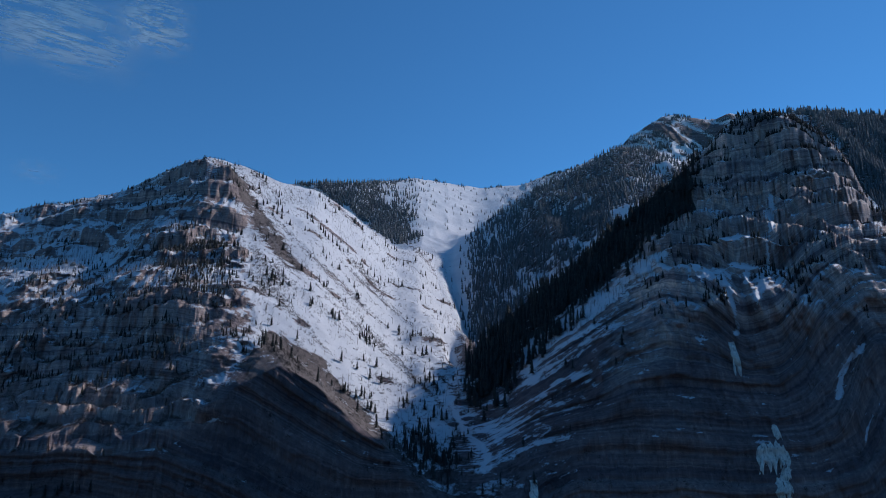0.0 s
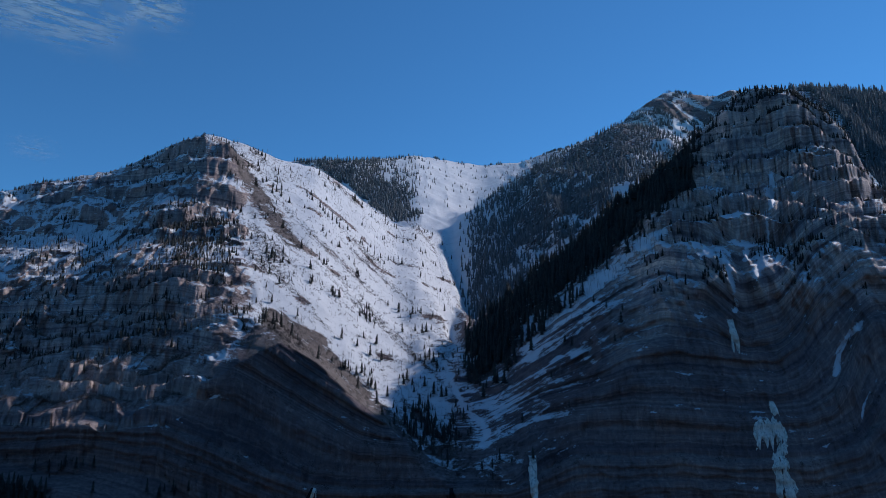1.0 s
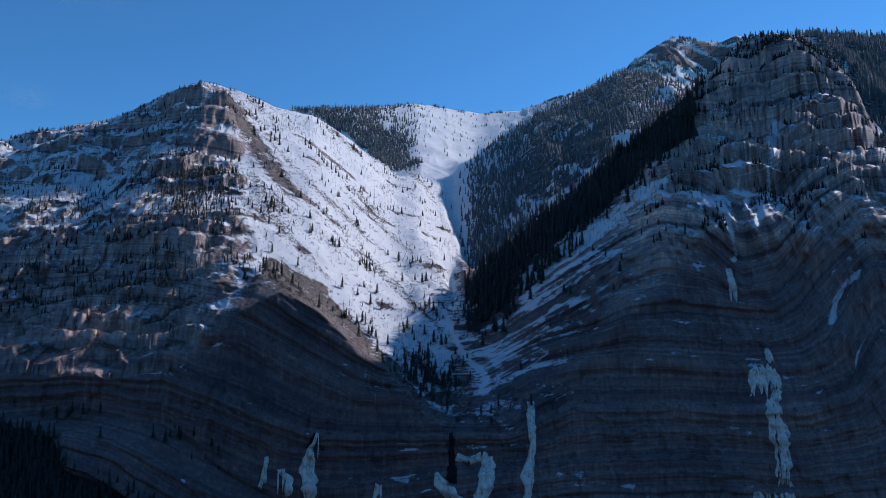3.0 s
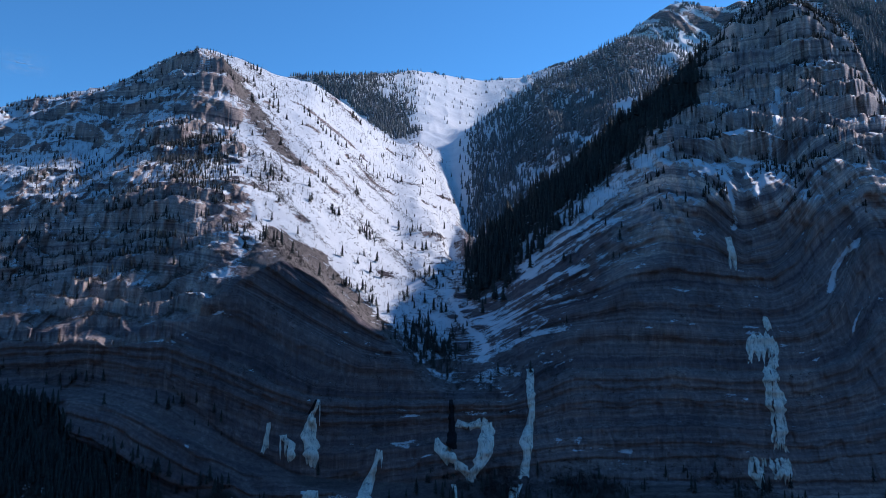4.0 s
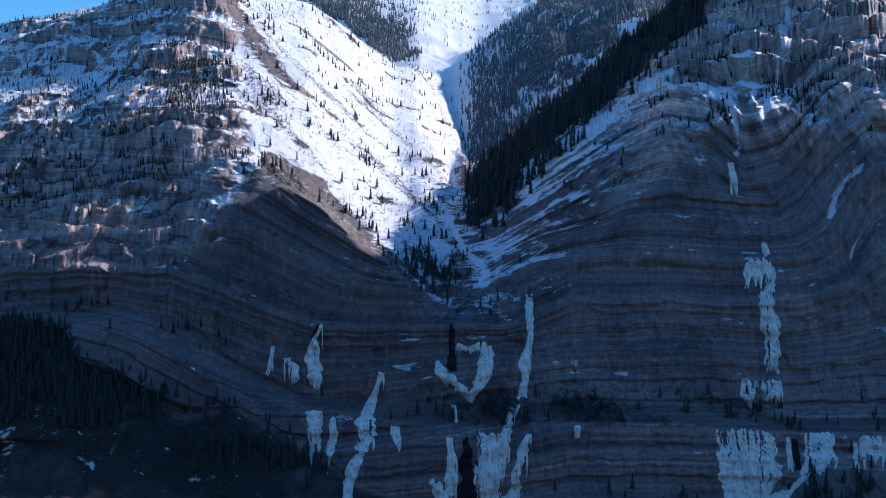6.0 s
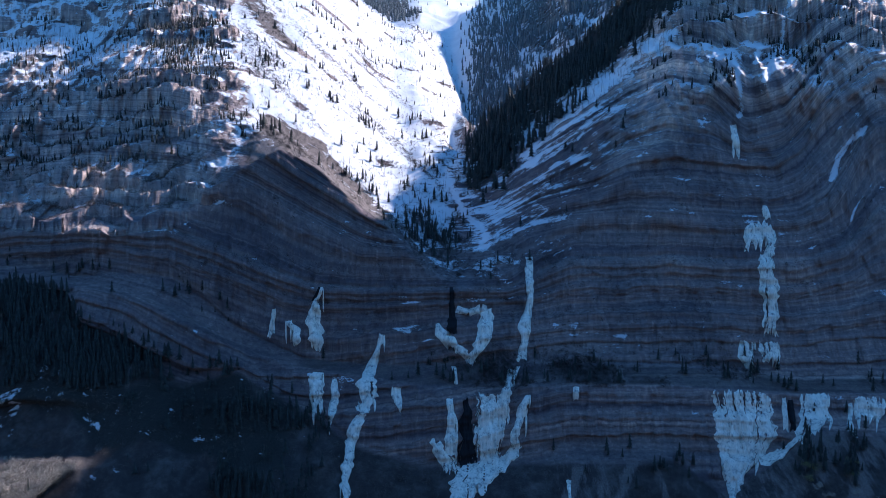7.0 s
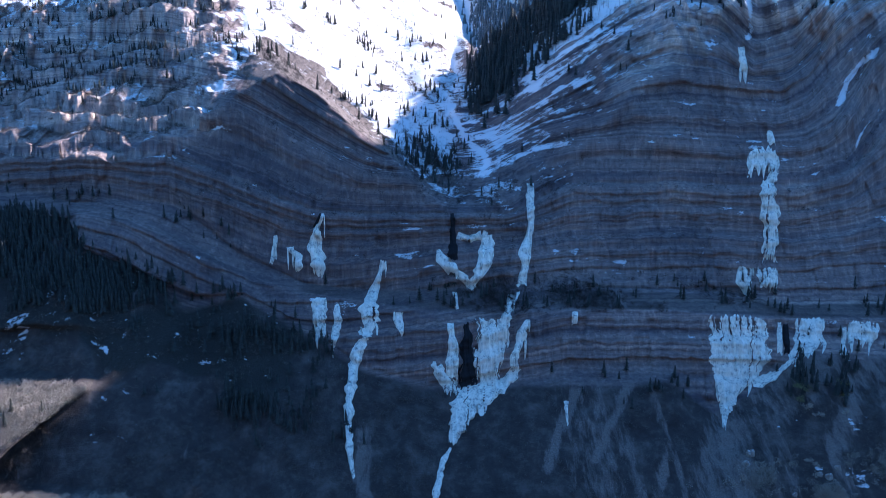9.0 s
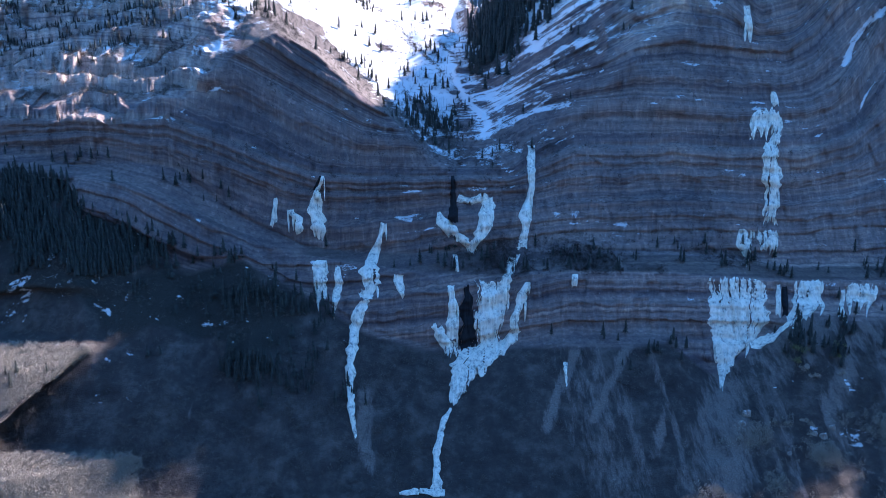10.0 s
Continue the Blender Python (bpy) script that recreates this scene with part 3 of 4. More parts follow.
snow += 0.08 * along([(0.09, 0.1), (0.218, 0.173), (0.359, 0.277)], 0.03) * between(W, 5.2, 6.9, 0.2)
snow += 0.45 * between(W, 1.55, 2.03, 0.06) * between(SB, -0.64, -0.12, 0.05) * smooth(grain(X / 6, Y / 5, seed=75) + 0.6 * grain(X / 3.5, Y / 3.5, seed=76), 0.45, 0.9)
chute = np.zeros_like(W)
for path, width in (([(-0.445, -0.196), (-0.466, -0.268), (-0.5, -0.345)], 0.007), ([(-0.285, -0.217), (-0.293, -0.3), (-0.304, -0.372)], 0.007),
                    ([(-0.201, -0.303), (-0.215, -0.4), (-0.228, -0.488), (-0.24, -0.56)], 0.013), ([(-0.168, -0.303), (-0.185, -0.4), (-0.194, -0.488)], 0.008),
                    ([(-0.353, -0.337), (-0.38, -0.42), (-0.399, -0.487)], 0.006), ([(-0.022, -0.33), (-0.05, -0.42), (-0.074, -0.488)], 0.012),
                    ([(-0.12, -0.45), (-0.13, -0.52), (-0.1, -0.6)], 0.02), ([(0.288, -0.338), (0.26, -0.42), (0.233, -0.489)], 0.012),
                    ([(0.2, -0.38), (0.16, -0.5)], 0.014), ([(0.36, -0.4), (0.33, -0.55)], 0.014), ([(0.427, -0.43), (0.4, -0.6)], 0.014),
                    ([(0.56, -0.33), (0.53, -0.37), (0.49, -0.45), (0.464, -0.52), (0.44, -0.65)], 0.05), ([(0.5, -0.36), (0.45, -0.42), (0.43, -0.5)], 0.03),
                    ([(0.62, -0.34), (0.6, -0.45), (0.58, -0.6)], 0.03)):
    chute = np.maximum(chute, along(path, width))
chute *= 0.88 * smooth(grain(X / 16, Y / 140, seed=63) + 0.4 * grain(X / 4, Y / 30, seed=64), -1.0, 0.4)
fan = smooth(grain((SB + 0.35 * LIFT) / 0.035, LIFT / 0.5, seed=67) + 0.5 * grain((SB + 0.35 * LIFT) / 0.012, LIFT / 0.25, seed=70), -0.1, 0.9)
chute = np.maximum(chute, 0.62 * fan * smooth(SB, 0.05, 0.25))
cone = between(SB - 0.35 * (LIFT + 0.33), 0.43, 0.57, 0.03) * between(LIFT, -0.62, -0.33, 0.02)
chute = np.maximum(chute, cone * (0.62 + 0.25 * grain(X / 20, Y / 60, seed=79)))
chute = np.maximum(chute, 0.9 * scree)
talus = np.clip(1 - smooth(W, 1.8, 2.1), 0, 1) + 0.9 * scree + 0.5 * between(W, 3.0, 4.0, 0.2) * smooth(SB, -0.25, -0.2)
wood = 0.9 * shade_wood + 0.6 * mid_wood + 0.6 * back_wood + 0.5 * high_peak * (1 - smooth(W, 10.5, 11))
wood += 0.85 * between(W, 1.5, 2.05, 0.12) * smooth(-SB, 0.12, 0.3) * smooth(grain(X / 30, Y / 30, Z / 30, seed=66), -0.7, 0.0)

# right tower: haze and brighter ambient light put into paler rock colour
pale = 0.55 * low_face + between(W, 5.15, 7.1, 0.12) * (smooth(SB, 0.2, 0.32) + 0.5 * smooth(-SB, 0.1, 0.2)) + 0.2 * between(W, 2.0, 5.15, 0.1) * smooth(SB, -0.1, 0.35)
# patch cut along the shadow's edge, so that colour carries the sunlight
lit_slope = between(W, 0.3, 1.42, 0.06) * smooth(-SB + 0.05 * grain(X / 30, Y / 22, seed=71) + 0.03 * grain(X / 9, Y / 8, seed=72), 0.49, 0.58)
lit_slope *= (1 - between(LIFT, -0.55, -0.358 + 0.667 * (SB + 0.51), 0.008)) * (1 - smooth(LIFT, -0.372, -0.36))
lit_slope *= 0.75 + 0.35 * grain(X / 14, Y / 10, seed=73)

# the sheet itself
n_r, n_c = W.shape
mesh = bpy.data.meshes.new("ground")
verts = np.stack([X, Y, Z], 2).reshape(-1, 3)
idx = np.arange(n_r * n_c).reshape(n_r, n_c)
quads = np.stack([idx[:-1, :-1], idx[:-1, 1:], idx[1:, 1:], idx[1:, :-1]], 2).reshape(-1, 4)
mesh.vertices.add(len(verts))
mesh.vertices.foreach_set("co", verts.astype(np.float32).ravel())
mesh.loops.add(quads.size)
mesh.loops.foreach_set("vertex_index", quads.astype(np.int32).ravel())
mesh.polygons.add(len(quads))
mesh.polygons.foreach_set("loop_start", np.arange(0, quads.size, 4, dtype=np.int32))
mesh.polygons.foreach_set("use_smooth", np.ones(len(quads), dtype=bool))
for key, v in (("bed", BED), ("snow", snow), ("wood", wood), ("talus", talus), ("chute", chute), ("pale", pale), ("dry", lit_slope)):
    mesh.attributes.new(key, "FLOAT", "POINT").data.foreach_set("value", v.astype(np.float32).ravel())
mesh.update(calc_edges=True)
mesh.materials.append(MOUNTAIN)
ground = tagged(new("ground", mesh), "steep canyon wall of folded grey limestone beds with snow, scree and scrub", "mountain", kind="structure")

# far side of the canyon, unseen behind the eye: added, dark to limit bounce
yy, xx = np.meshgrid(np.linspace(-160, -2600, 70), np.linspace(-4000, 4000, 120), indexing="ij")
zz = np.interp(-yy, [160, 300, 700, 1200, 1800, 2600], [-4, 40, 330, 640, 820, 700]) + 60 * smooth(-yy, 200, 700) * (
    1 - 2 * np.abs(grain(xx / 260, yy / 700, seed=61))) + 22 * grain(xx / 90, yy / 90, seed=62) * smooth(-yy, 200, 500)
m = Nodes("dark_unseen_slope")
dry = m.noise((0.012,) * 3, 6.0, 0.7)
m.put(m.bsdf.inputs["Base Color"], m.ramp(dry, [(0.35, (0.02, 0.024, 0.022)), (0.5, (0.035, 0.037, 0.037)), (0.65, (0.06, 0.061, 0.062)), (0.75, (0.25, 0.25, 0.25))]))
cells = np.arange(70 * 120).reshape(70, 120)
data = bpy.data.meshes.new("opposite_slope")
data.from_pydata(np.stack([xx, yy, zz], 2).reshape(-1, 3).tolist(), [], np.stack([cells[:-1, :-1], cells[1:, :-1], cells[1:, 1:], cells[:-1, 1:]], 2).reshape(-1, 4).tolist())
data.polygons.foreach_set("use_smooth", np.ones(len(data.polygons), dtype=bool))
data.materials.append(m.mat)
tagged(new("opposite_slope", data), "unseen dark slope added across the canyon", "mountain", kind="structure")

# canyon floor and the country behind, out to the horizon; unseen, greyed against bounce
m = Nodes("dark_grey_canyon_floor")
m.put(m.bsdf.inputs["Base Color"], m.ramp(m.noise((0.02,) * 3, 6.0, 0.7), [(0.3, (0.025, 0.027, 0.028)), (0.6, (0.05, 0.051, 0.052)), (0.75, (0.15, 0.15, 0.15))]))
bm = bmesh.new()
bmesh.ops.create_grid(bm, x_segments=40, y_segments=40, size=9000)
for v in bm.verts:
    v.co.z = -3.0
floor_mesh = bpy.data.meshes.new("canyon_floor")
bm.to_mesh(floor_mesh)
bm.free()
floor_mesh.materials.append(m.mat)
tagged(new("canyon_floor", floor_mesh), "flat dark grey canyon floor, unseen, with pale patches", "ground", kind="structure")

def mesh_from(name, verts, faces, material):
    """One mesh from arrays; faces of three or four corners."""
    data = bpy.data.meshes.new(name)
    verts, faces = np.asarray(verts, np.float32), np.asarray(faces, np.int32)
    data.vertices.add(len(verts))
    data.vertices.foreach_set("co", verts.ravel())
    data.loops.add(faces.size)
    data.loops.foreach_set("vertex_index", faces.ravel())
    data.polygons.add(len(faces))
    data.polygons.foreach_set("loop_start", np.arange(0, faces.size, faces.shape[1], dtype=np.int32))
    data.update(calc_edges=True)
    data.materials.append(material)
    return data


def part(name, data, parent, label=""):
    ob = new(name, data)
    ob.parent = parent
    return tagged(ob, label)


# ---- conifers ----
def crown_shape(tiers, spokes, width, seed):
    """A ragged fir crown, one metre high: drooping skirts of boughs, each bough a spike."""
    r = np.random.default_rng(seed)
    vs, fs = [], []
    for k in range(tiers):
        f = k / tiers
        top = 0.1 + 0.9 * (f + 1.5 / tiers)
        low = 0.1 + 0.9 * f
        reach = width * (1 - f) ** 0.8 * r.uniform(0.8, 1.15) + 0.012
        turn = r.uniform(0, 6.3)
        vs.append((0, 0, min(top, 1.0)))
        c = len(vs) - 1
        for i in range(spokes * 2):
            a = turn + math.pi * i / spokes
            d = reach * (r.uniform(0.75, 1.25) if i % 2 == 0 else r.uniform(0.35, 0.55))
            vs.append((d * math.cos(a), d * math.sin(a), low + (r.uniform(-0.05, 0.02) if i % 2 == 0 else 0.05)))
        for i in range(spokes * 2):
            fs.append((c, c + 1 + i, c + 1 + (i + 1) % (spokes * 2)))
    return np.array(vs), np.array(fs)


def trunk_shape(radius, sides, top):
    vs = [(radius * math.cos(6.283 * i / sides), radius * math.sin(6.283 * i / sides), -0.06) for i in range(sides)] + [(0, 0, top)]
    return np.array(vs), np.array([(i, (i + 1) % sides, sides) for i in range(sides)])


def scatter(shapes, spots, heights, widen=(0.85, 1.2)):
    """Many copies of the shapes in one array mesh."""
    vs, fs, base = [], [], 0
    kinds = rng.integers(0, len(shapes), len(spots))
    for k, (v, f) in enumerate(shapes):
        pick = np.where(kinds == k)[0]
        if not len(pick):
            continue
        a = rng.uniform(0, 6.283, len(pick))
        h = heights[pick]
        w = h * rng.uniform(*widen, len(pick))
        c, s = np.cos(a)[:, None], np.sin(a)[:, None]
        lean = rng.normal(0, 0.035, (len(pick), 2))
        x = (v[None, :, 0] * c - v[None, :, 1] * s) * w[:, None] + lean[:, :1] * v[None, :, 2] * h[:, None]
        y = (v[None, :, 0] * s + v[None, :, 1] * c) * w[:, None] + lean[:, 1:] * v[None, :, 2] * h[:, None]
        z = v[None, :, 2] * h[:, None]
        p = np.stack([x, y, z], 2) + spots[pick][:, None, :]
        vs.append(p.reshape(-1, 3))
        fs.append((f[None] + (base + np.arange(len(pick)) * len(v))[:, None, None]).reshape(-1, 3))
        base += len(pick) * len(v)
    return np.concatenate(vs), np.concatenate(fs)


def spots_on(weight, count, seed):
    """Places on the sheet, drawn by a weight on its corners."""
    r = np.random.default_rng(seed)
    w = np.clip(weight, 0, None) * (np.abs(SB) < 0.78)
    w = w.ravel() / w.sum()
    pick = np.searchsorted(np.cumsum(w), r.random(count))
    pick = np.minimum(pick, w.size - 1)
    p = verts[pick].copy()
    p[:, 0] += r.uniform(-1, 1, count) * p[:, 1] * 0.0009
    return p


def tree_stuff(name, shapes, spots, low, high, material, label):
    h = rng.uniform(low, high, len(spots))
    v, f = scatter(shapes, spots - np.array([0, 0, 0.3]), h)
    return tagged(new(name, mesh_from(name, v, f, material)), label, "trees", kind="stuff")


clump = 0.5 + 0.5 * grain(X / 45, Y / 45, Z / 45, seed=51) + 0.5 * grain(X / 17, Y / 17, Z / 17, seed=52)
clump = smooth(clump, 0.25, 0.95)
visible = (~np.take_along_axis(back, np.clip((W * FINE).astype(int), 0, len(wf) - 1), 0)).astype(float)
FAR_FIR = [crown_shape(3, 4, 0.17, 60 + i) for i in range(4)]
MID_FIR = [crown_shape(6, 5, 0.2, 70 + i) for i in range(5)]

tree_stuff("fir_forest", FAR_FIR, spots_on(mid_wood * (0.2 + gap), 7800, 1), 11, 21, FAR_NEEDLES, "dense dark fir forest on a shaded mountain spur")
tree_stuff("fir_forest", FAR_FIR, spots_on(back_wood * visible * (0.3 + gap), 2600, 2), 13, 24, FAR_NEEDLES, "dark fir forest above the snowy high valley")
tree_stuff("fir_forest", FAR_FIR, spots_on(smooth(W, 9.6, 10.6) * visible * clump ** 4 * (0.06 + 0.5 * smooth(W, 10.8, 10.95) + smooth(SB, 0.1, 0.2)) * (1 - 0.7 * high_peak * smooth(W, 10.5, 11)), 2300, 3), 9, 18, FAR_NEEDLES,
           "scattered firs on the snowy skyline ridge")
tree_stuff("fir_forest", MID_FIR, spots_on(shade_wood * (0.3 + clump), 1500, 4), 9, 20, NEEDLES, "dark firs on the shaded flank of the gorge")
front = between(W, 5.05, 7.03, 0.06) * (1 - flank) * (SB < -0.03)
tree_stuff("fir_woods", MID_FIR, spots_on(front * (0.05 + clump ** 1.6 + 1.2 * smooth(W, 6.75, 6.95) + 2.0 * between(SB, -0.41, -0.31, 0.02) * between(W, 6.05, 6.4, 0.08)) * smooth(W, 5.2, 5.8), 2300, 5), 3, 9, NEEDLES, "firs scattered over a snowy terraced mountain face")
tree_stuff("fir_woods", MID_FIR, spots_on(gorge * (0.1 + clump ** 2), 110, 12), 3, 7, NEEDLES, "dark firs in the shaded mouth of the gorge")
tree_stuff("fir_woods", MID_FIR, spots_on(flank * visible * (0.04 + clump ** 3 + 0.5 * rows_of_brush * clump), 420, 6), 5, 14, NEEDLES, "lone firs on a sunny snowfield")
peak = between(W, 5.2, 7.03, 0.05) * smooth(SB, 0.28, 0.34)
tree_stuff("fir_woods", MID_FIR, spots_on(peak * (clump ** 2 * 0.6 + 1.2 * smooth(W, 6.6, 6.95)) * (flat > 0.2), 1700, 7), 3, 9, NEEDLES, "small firs on ledges and crest of a rock peak")
far_right = between(W, 7.6, 9.1, 0.2) * smooth(SB, 0.42, 0.5)
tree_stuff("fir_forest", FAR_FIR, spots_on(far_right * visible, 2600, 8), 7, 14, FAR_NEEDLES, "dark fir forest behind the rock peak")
apron = between(W, 1.1, 2.15, 0.1) * smooth(-SB, 0.1, 0.3)
tree_stuff("fir_woods", MID_FIR, spots_on(apron * (0.06 + clump ** 2 + 0.6 * smooth(-SB, 0.48, 0.53) * smooth(W, 1.7, 1.8)) * (1 - smooth(-SB, 0.42, 0.48) * (LIFT < -0.26)) * (1 - 0.9 * chute) * smooth(W + 0.3 * grain(X / 26, Y / 26, seed=65), 1.4, 1.7), 1700, 9), 5, 13, NEEDLES, "dark firs at the foot of the cliff")

# single firs of the near wall: ledges, rims and the gorge
TREE_TRUNK = mesh_from("trunk", *trunk_shape(0.022, 6, 0.9), BARK)
TREE_CROWNS = [mesh_from("crown", *crown_shape(9, 7, 0.2, 80 + i), NEEDLES) for i in range(6)]
ledge = between(W, 3.05, 4.0, 0.08) * smooth(SB, -0.26, -0.2) * (0.1 + clump) * 0.9
ledge += between(W, 5.0, 5.9, 0.1) * between(SB, -0.2, 0.26, 0.03) * (0.05 + clump) * 0.35
ledge += between(W, 1.75, 2.05, 0.05) * smooth(SB, 0.12, 0.2) * clump * 0.3
ledge += between(W, 3.0, 4.1, 0.1) * smooth(-SB, 0.26, 0.3) * 0.6 * clump
ledge += 3.0 * np.exp(-((SB - 0.535) / 0.018) ** 2 - ((LIFT + 0.355) / 0.03) ** 2) + 2.0 * np.exp(-((SB - 0.6) / 0.012) ** 2 - ((LIFT + 0.36) / 0.05) ** 2)
ledge += 1.5 * np.exp(-((SB + 0.598) / 0.008) ** 2 - ((LIFT + 0.405) / 0.012) ** 2) + 1.5 * np.exp(-((SB + 0.66) / 0.01) ** 2 - ((LIFT + 0.43) / 0.012) ** 2)
count = 0
for p in spots_on(ledge, 300, 11):
    root = new("fir_tree")
    root.location = Vector(p)
    h = rng.uniform(5, 11.5)
    root.scale = (h * rng.uniform(0.85, 1.25), h * rng.uniform(0.85, 1.25), h)
    root.rotation_euler = (0, 0, rng.uniform(0, 6.28))
    tagged(root, "small dark fir tree on a cliff ledge" if h < 8 else "tall dark fir tree on a cliff ledge", "tree", "firs on the near cliff")
    part("trunk", TREE_TRUNK, root)
    part("crown", TREE_CROWNS[count % 6], root)
    count += 1


# ---- dead standing trees and leafless scrub ----
def snag_shape(seed):
    r = np.random.default_rng(seed)
    v, f = trunk_shape(0.018, 3, 1.0)
    vs, fs = [tuple(q) for q in v], [tuple(q) for q in f]
    for _ in range(4):
        z, a, d = r.uniform(0.35, 0.85), r.uniform(0, 6.3), r.uniform(0.06, 0.14)
        b = len(vs)
        vs += [(0, 0, z), (0, 0, z + 0.03), (d * math.cos(a), d * math.sin(a), z + 0.09)]
        fs.append((b, b + 1, b + 2))
    return np.array(vs), np.array(fs)


def scrub_shape(seed, twigs):
    """A leafless oak thicket, one metre high and rounded: a few stems under a dome of small twig sprays."""
    r = np.random.default_rng(seed)
    vs, fs = [], []
    for k in range(twigs):
        d = r.normal(0, 1, 3)
        d /= np.linalg.norm(d)
        d[2] = abs(d[2])
        c = d * r.uniform(0.55, 1.0) * (1 + 0.25 * math.sin(3 * d[0] + seed) + 0.2 * math.sin(4 * d[1])) * np.array([0.8, 0.8, 0.95])
        a, b = r.normal(0, 1, 3), r.normal(0, 1, 3)
        b[2] += 0.6
        size = r.uniform(0.07, 0.16)
        n = len(vs)
        vs += [tuple(c - a * size * 0.35), tuple(c + a * size * 0.35), tuple(c + (d * 0.7 + b * 0.5) * size * 1.3)]
        fs.append((n, n + 1, n + 2))
    for k in range(5):
        a, d = r.uniform(0, 6.283), r.uniform(0.2, 0.7)
        n = len(vs)
        vs += [(-0.03, 0.0, -0.15), (0.03, 0.0, -0.15), (d * math.cos(a), d * math.sin(a), r.uniform(0.5, 0.9))]
        fs.append((n, n + 1, n + 2))
    return np.array(vs), np.array(fs)


SNAG = [snag_shape(90 + i) for i in range(4)]
bench = between(W, 5.6, 6.6, 0.2) * (SB < -0.32) * smooth(snow, 0.3, 0.5)
strip = along([(0.09, 0.1), (0.218, 0.173), (0.359, 0.277)], 0.02) * between(W, 5.2, 6.9, 0.2)
v, f = scatter(SNAG, spots_on(flank * visible * (0.15 + smooth(W, 6.5, 6.9)) + 0.7 * bench + strip, 4200, 21), rng.uniform(5, 12, 4200), (0.9, 1.3))
tagged(new("dead_trees", mesh_from("dead_trees", v, f, DEAD)), "grey standing dead trunks on snowy slopes", "trees", kind="stuff")

SCRUB = [scrub_shape(100 + i, 46) for i in range(8)]
brush = between(W, 0.55, 1.97, 0.05) * (0.15 + clump)
v, f = scatter(SCRUB, spots_on(brush * (1 - 0.85 * chute) * (1 - 0.8 * np.clip(lit_slope, 0, 1)), 9000, 22), rng.uniform(0.9, 2.6, 9000), (0.9, 1.5))
tagged(new("scrub_oak", mesh_from("scrub_oak", v, f, TWIGS)), "leafless grey-tan scrub oak thickets on the talus", "shrubs", kind="stuff")
v, f = scatter(SCRUB, spots_on((lit_slope * (0.35 + clump) + 0.5 * between(W, 0.3, 1.3, 0.15) * smooth(SB, 0.36, 0.5) * clump ** 2) * (np.abs(SB) < 0.72) * (LIFT > -0.66), 12000, 26), rng.uniform(1.5, 3.6, 12000), (0.7, 1.1))
tagged(new("scrub_oak", mesh_from("scrub_oak", v, f, LIT_TWIGS)), "dense leafless scrub, paled where sunlight falls", "shrubs", kind="stuff")
high_brush = 0.05 * scree + 0.3 * front * (1 - np.clip(scree, 0, 1)) * (1 - smooth(snow, 0.25, 0.4))
v, f = scatter(SCRUB, spots_on(high_brush, 4500, 23), rng.uniform(1.4, 3.4, 4500), (0.8, 1.4))
tagged(new("scrub_oak", mesh_from("scrub_oak", v, f, TWIGS)), "low leafless scrub on rocky mountain slopes", "shrubs", kind="stuff")


v, f = scatter(SCRUB, spots_on(flank * visible * (0.12 + outcrop + 1.6 * rows_of_brush + 0.3 * clump), 8500, 24), rng.uniform(0.8, 2.8, 8500), (0.7, 1.3))
tagged(new("scrub_oak", mesh_from("scrub_oak", v, f, TWIGS)), "low bare bushes poking through the snowfield", "shrubs", kind="stuff")


thicket = between(W, 3.0, 4.0, 0.05) * between(SB, 0.02, 0.45, 0.02) * (0.05 + clump ** 2) + 2.0 * np.exp(-((SB - 0.085) / 0.03) ** 2 - ((LIFT + 0.235) / 0.03) ** 2)
thicket += 2.0 * np.exp(-((SB - 0.19) / 0.035) ** 2 - ((LIFT + 0.225) / 0.016) ** 2) + between(W, 4.9, 5.6, 0.1) * between(SB, -0.03, 0.22, 0.03) * clump ** 2 * 0.6
thicket += 0.25 * between(W, 4.0, 5.0, 0.1) * smooth(flat, 0.3, 0.7) * clump
v, f = scatter(SCRUB, spots_on(thicket, 3600, 27), rng.uniform(0.9, 3.0, 3600), (0.8, 1.3))
tagged(new("scrub_oak", mesh_from("scrub_oak", v, f, DARK_TWIGS)), "dark brown thickets on cliff ledges", "shrubs", kind="stuff")


# ---- frozen falls ----
def on_wall(s, e):
    """The first place of the sheet that a level sweep from mid-canyon meets at this bearing and lift."""
    j = np.clip(np.interp(s, S, np.arange(len(S))), 0, len(S) - 1.001)
    j0 = int(j)
    out = np.zeros(3)
    for jj, share in ((j0, 1 - (j - j0)), (j0 + 1, j - j0)):
        r = int(np.argmax(LIFT[:, jj] >= e))
        r = max(r, 1)
        e0, e1 = LIFT[r - 1, jj], LIFT[r, jj]
        g = np.clip((e - e0) / (e1 - e0 + 1e-9), 0, 1)
        y = Y[r - 1, jj] * (1 - g) + Y[r, jj] * g
        out += share * np.array([s * y, y, EYE + e * y])
    return out


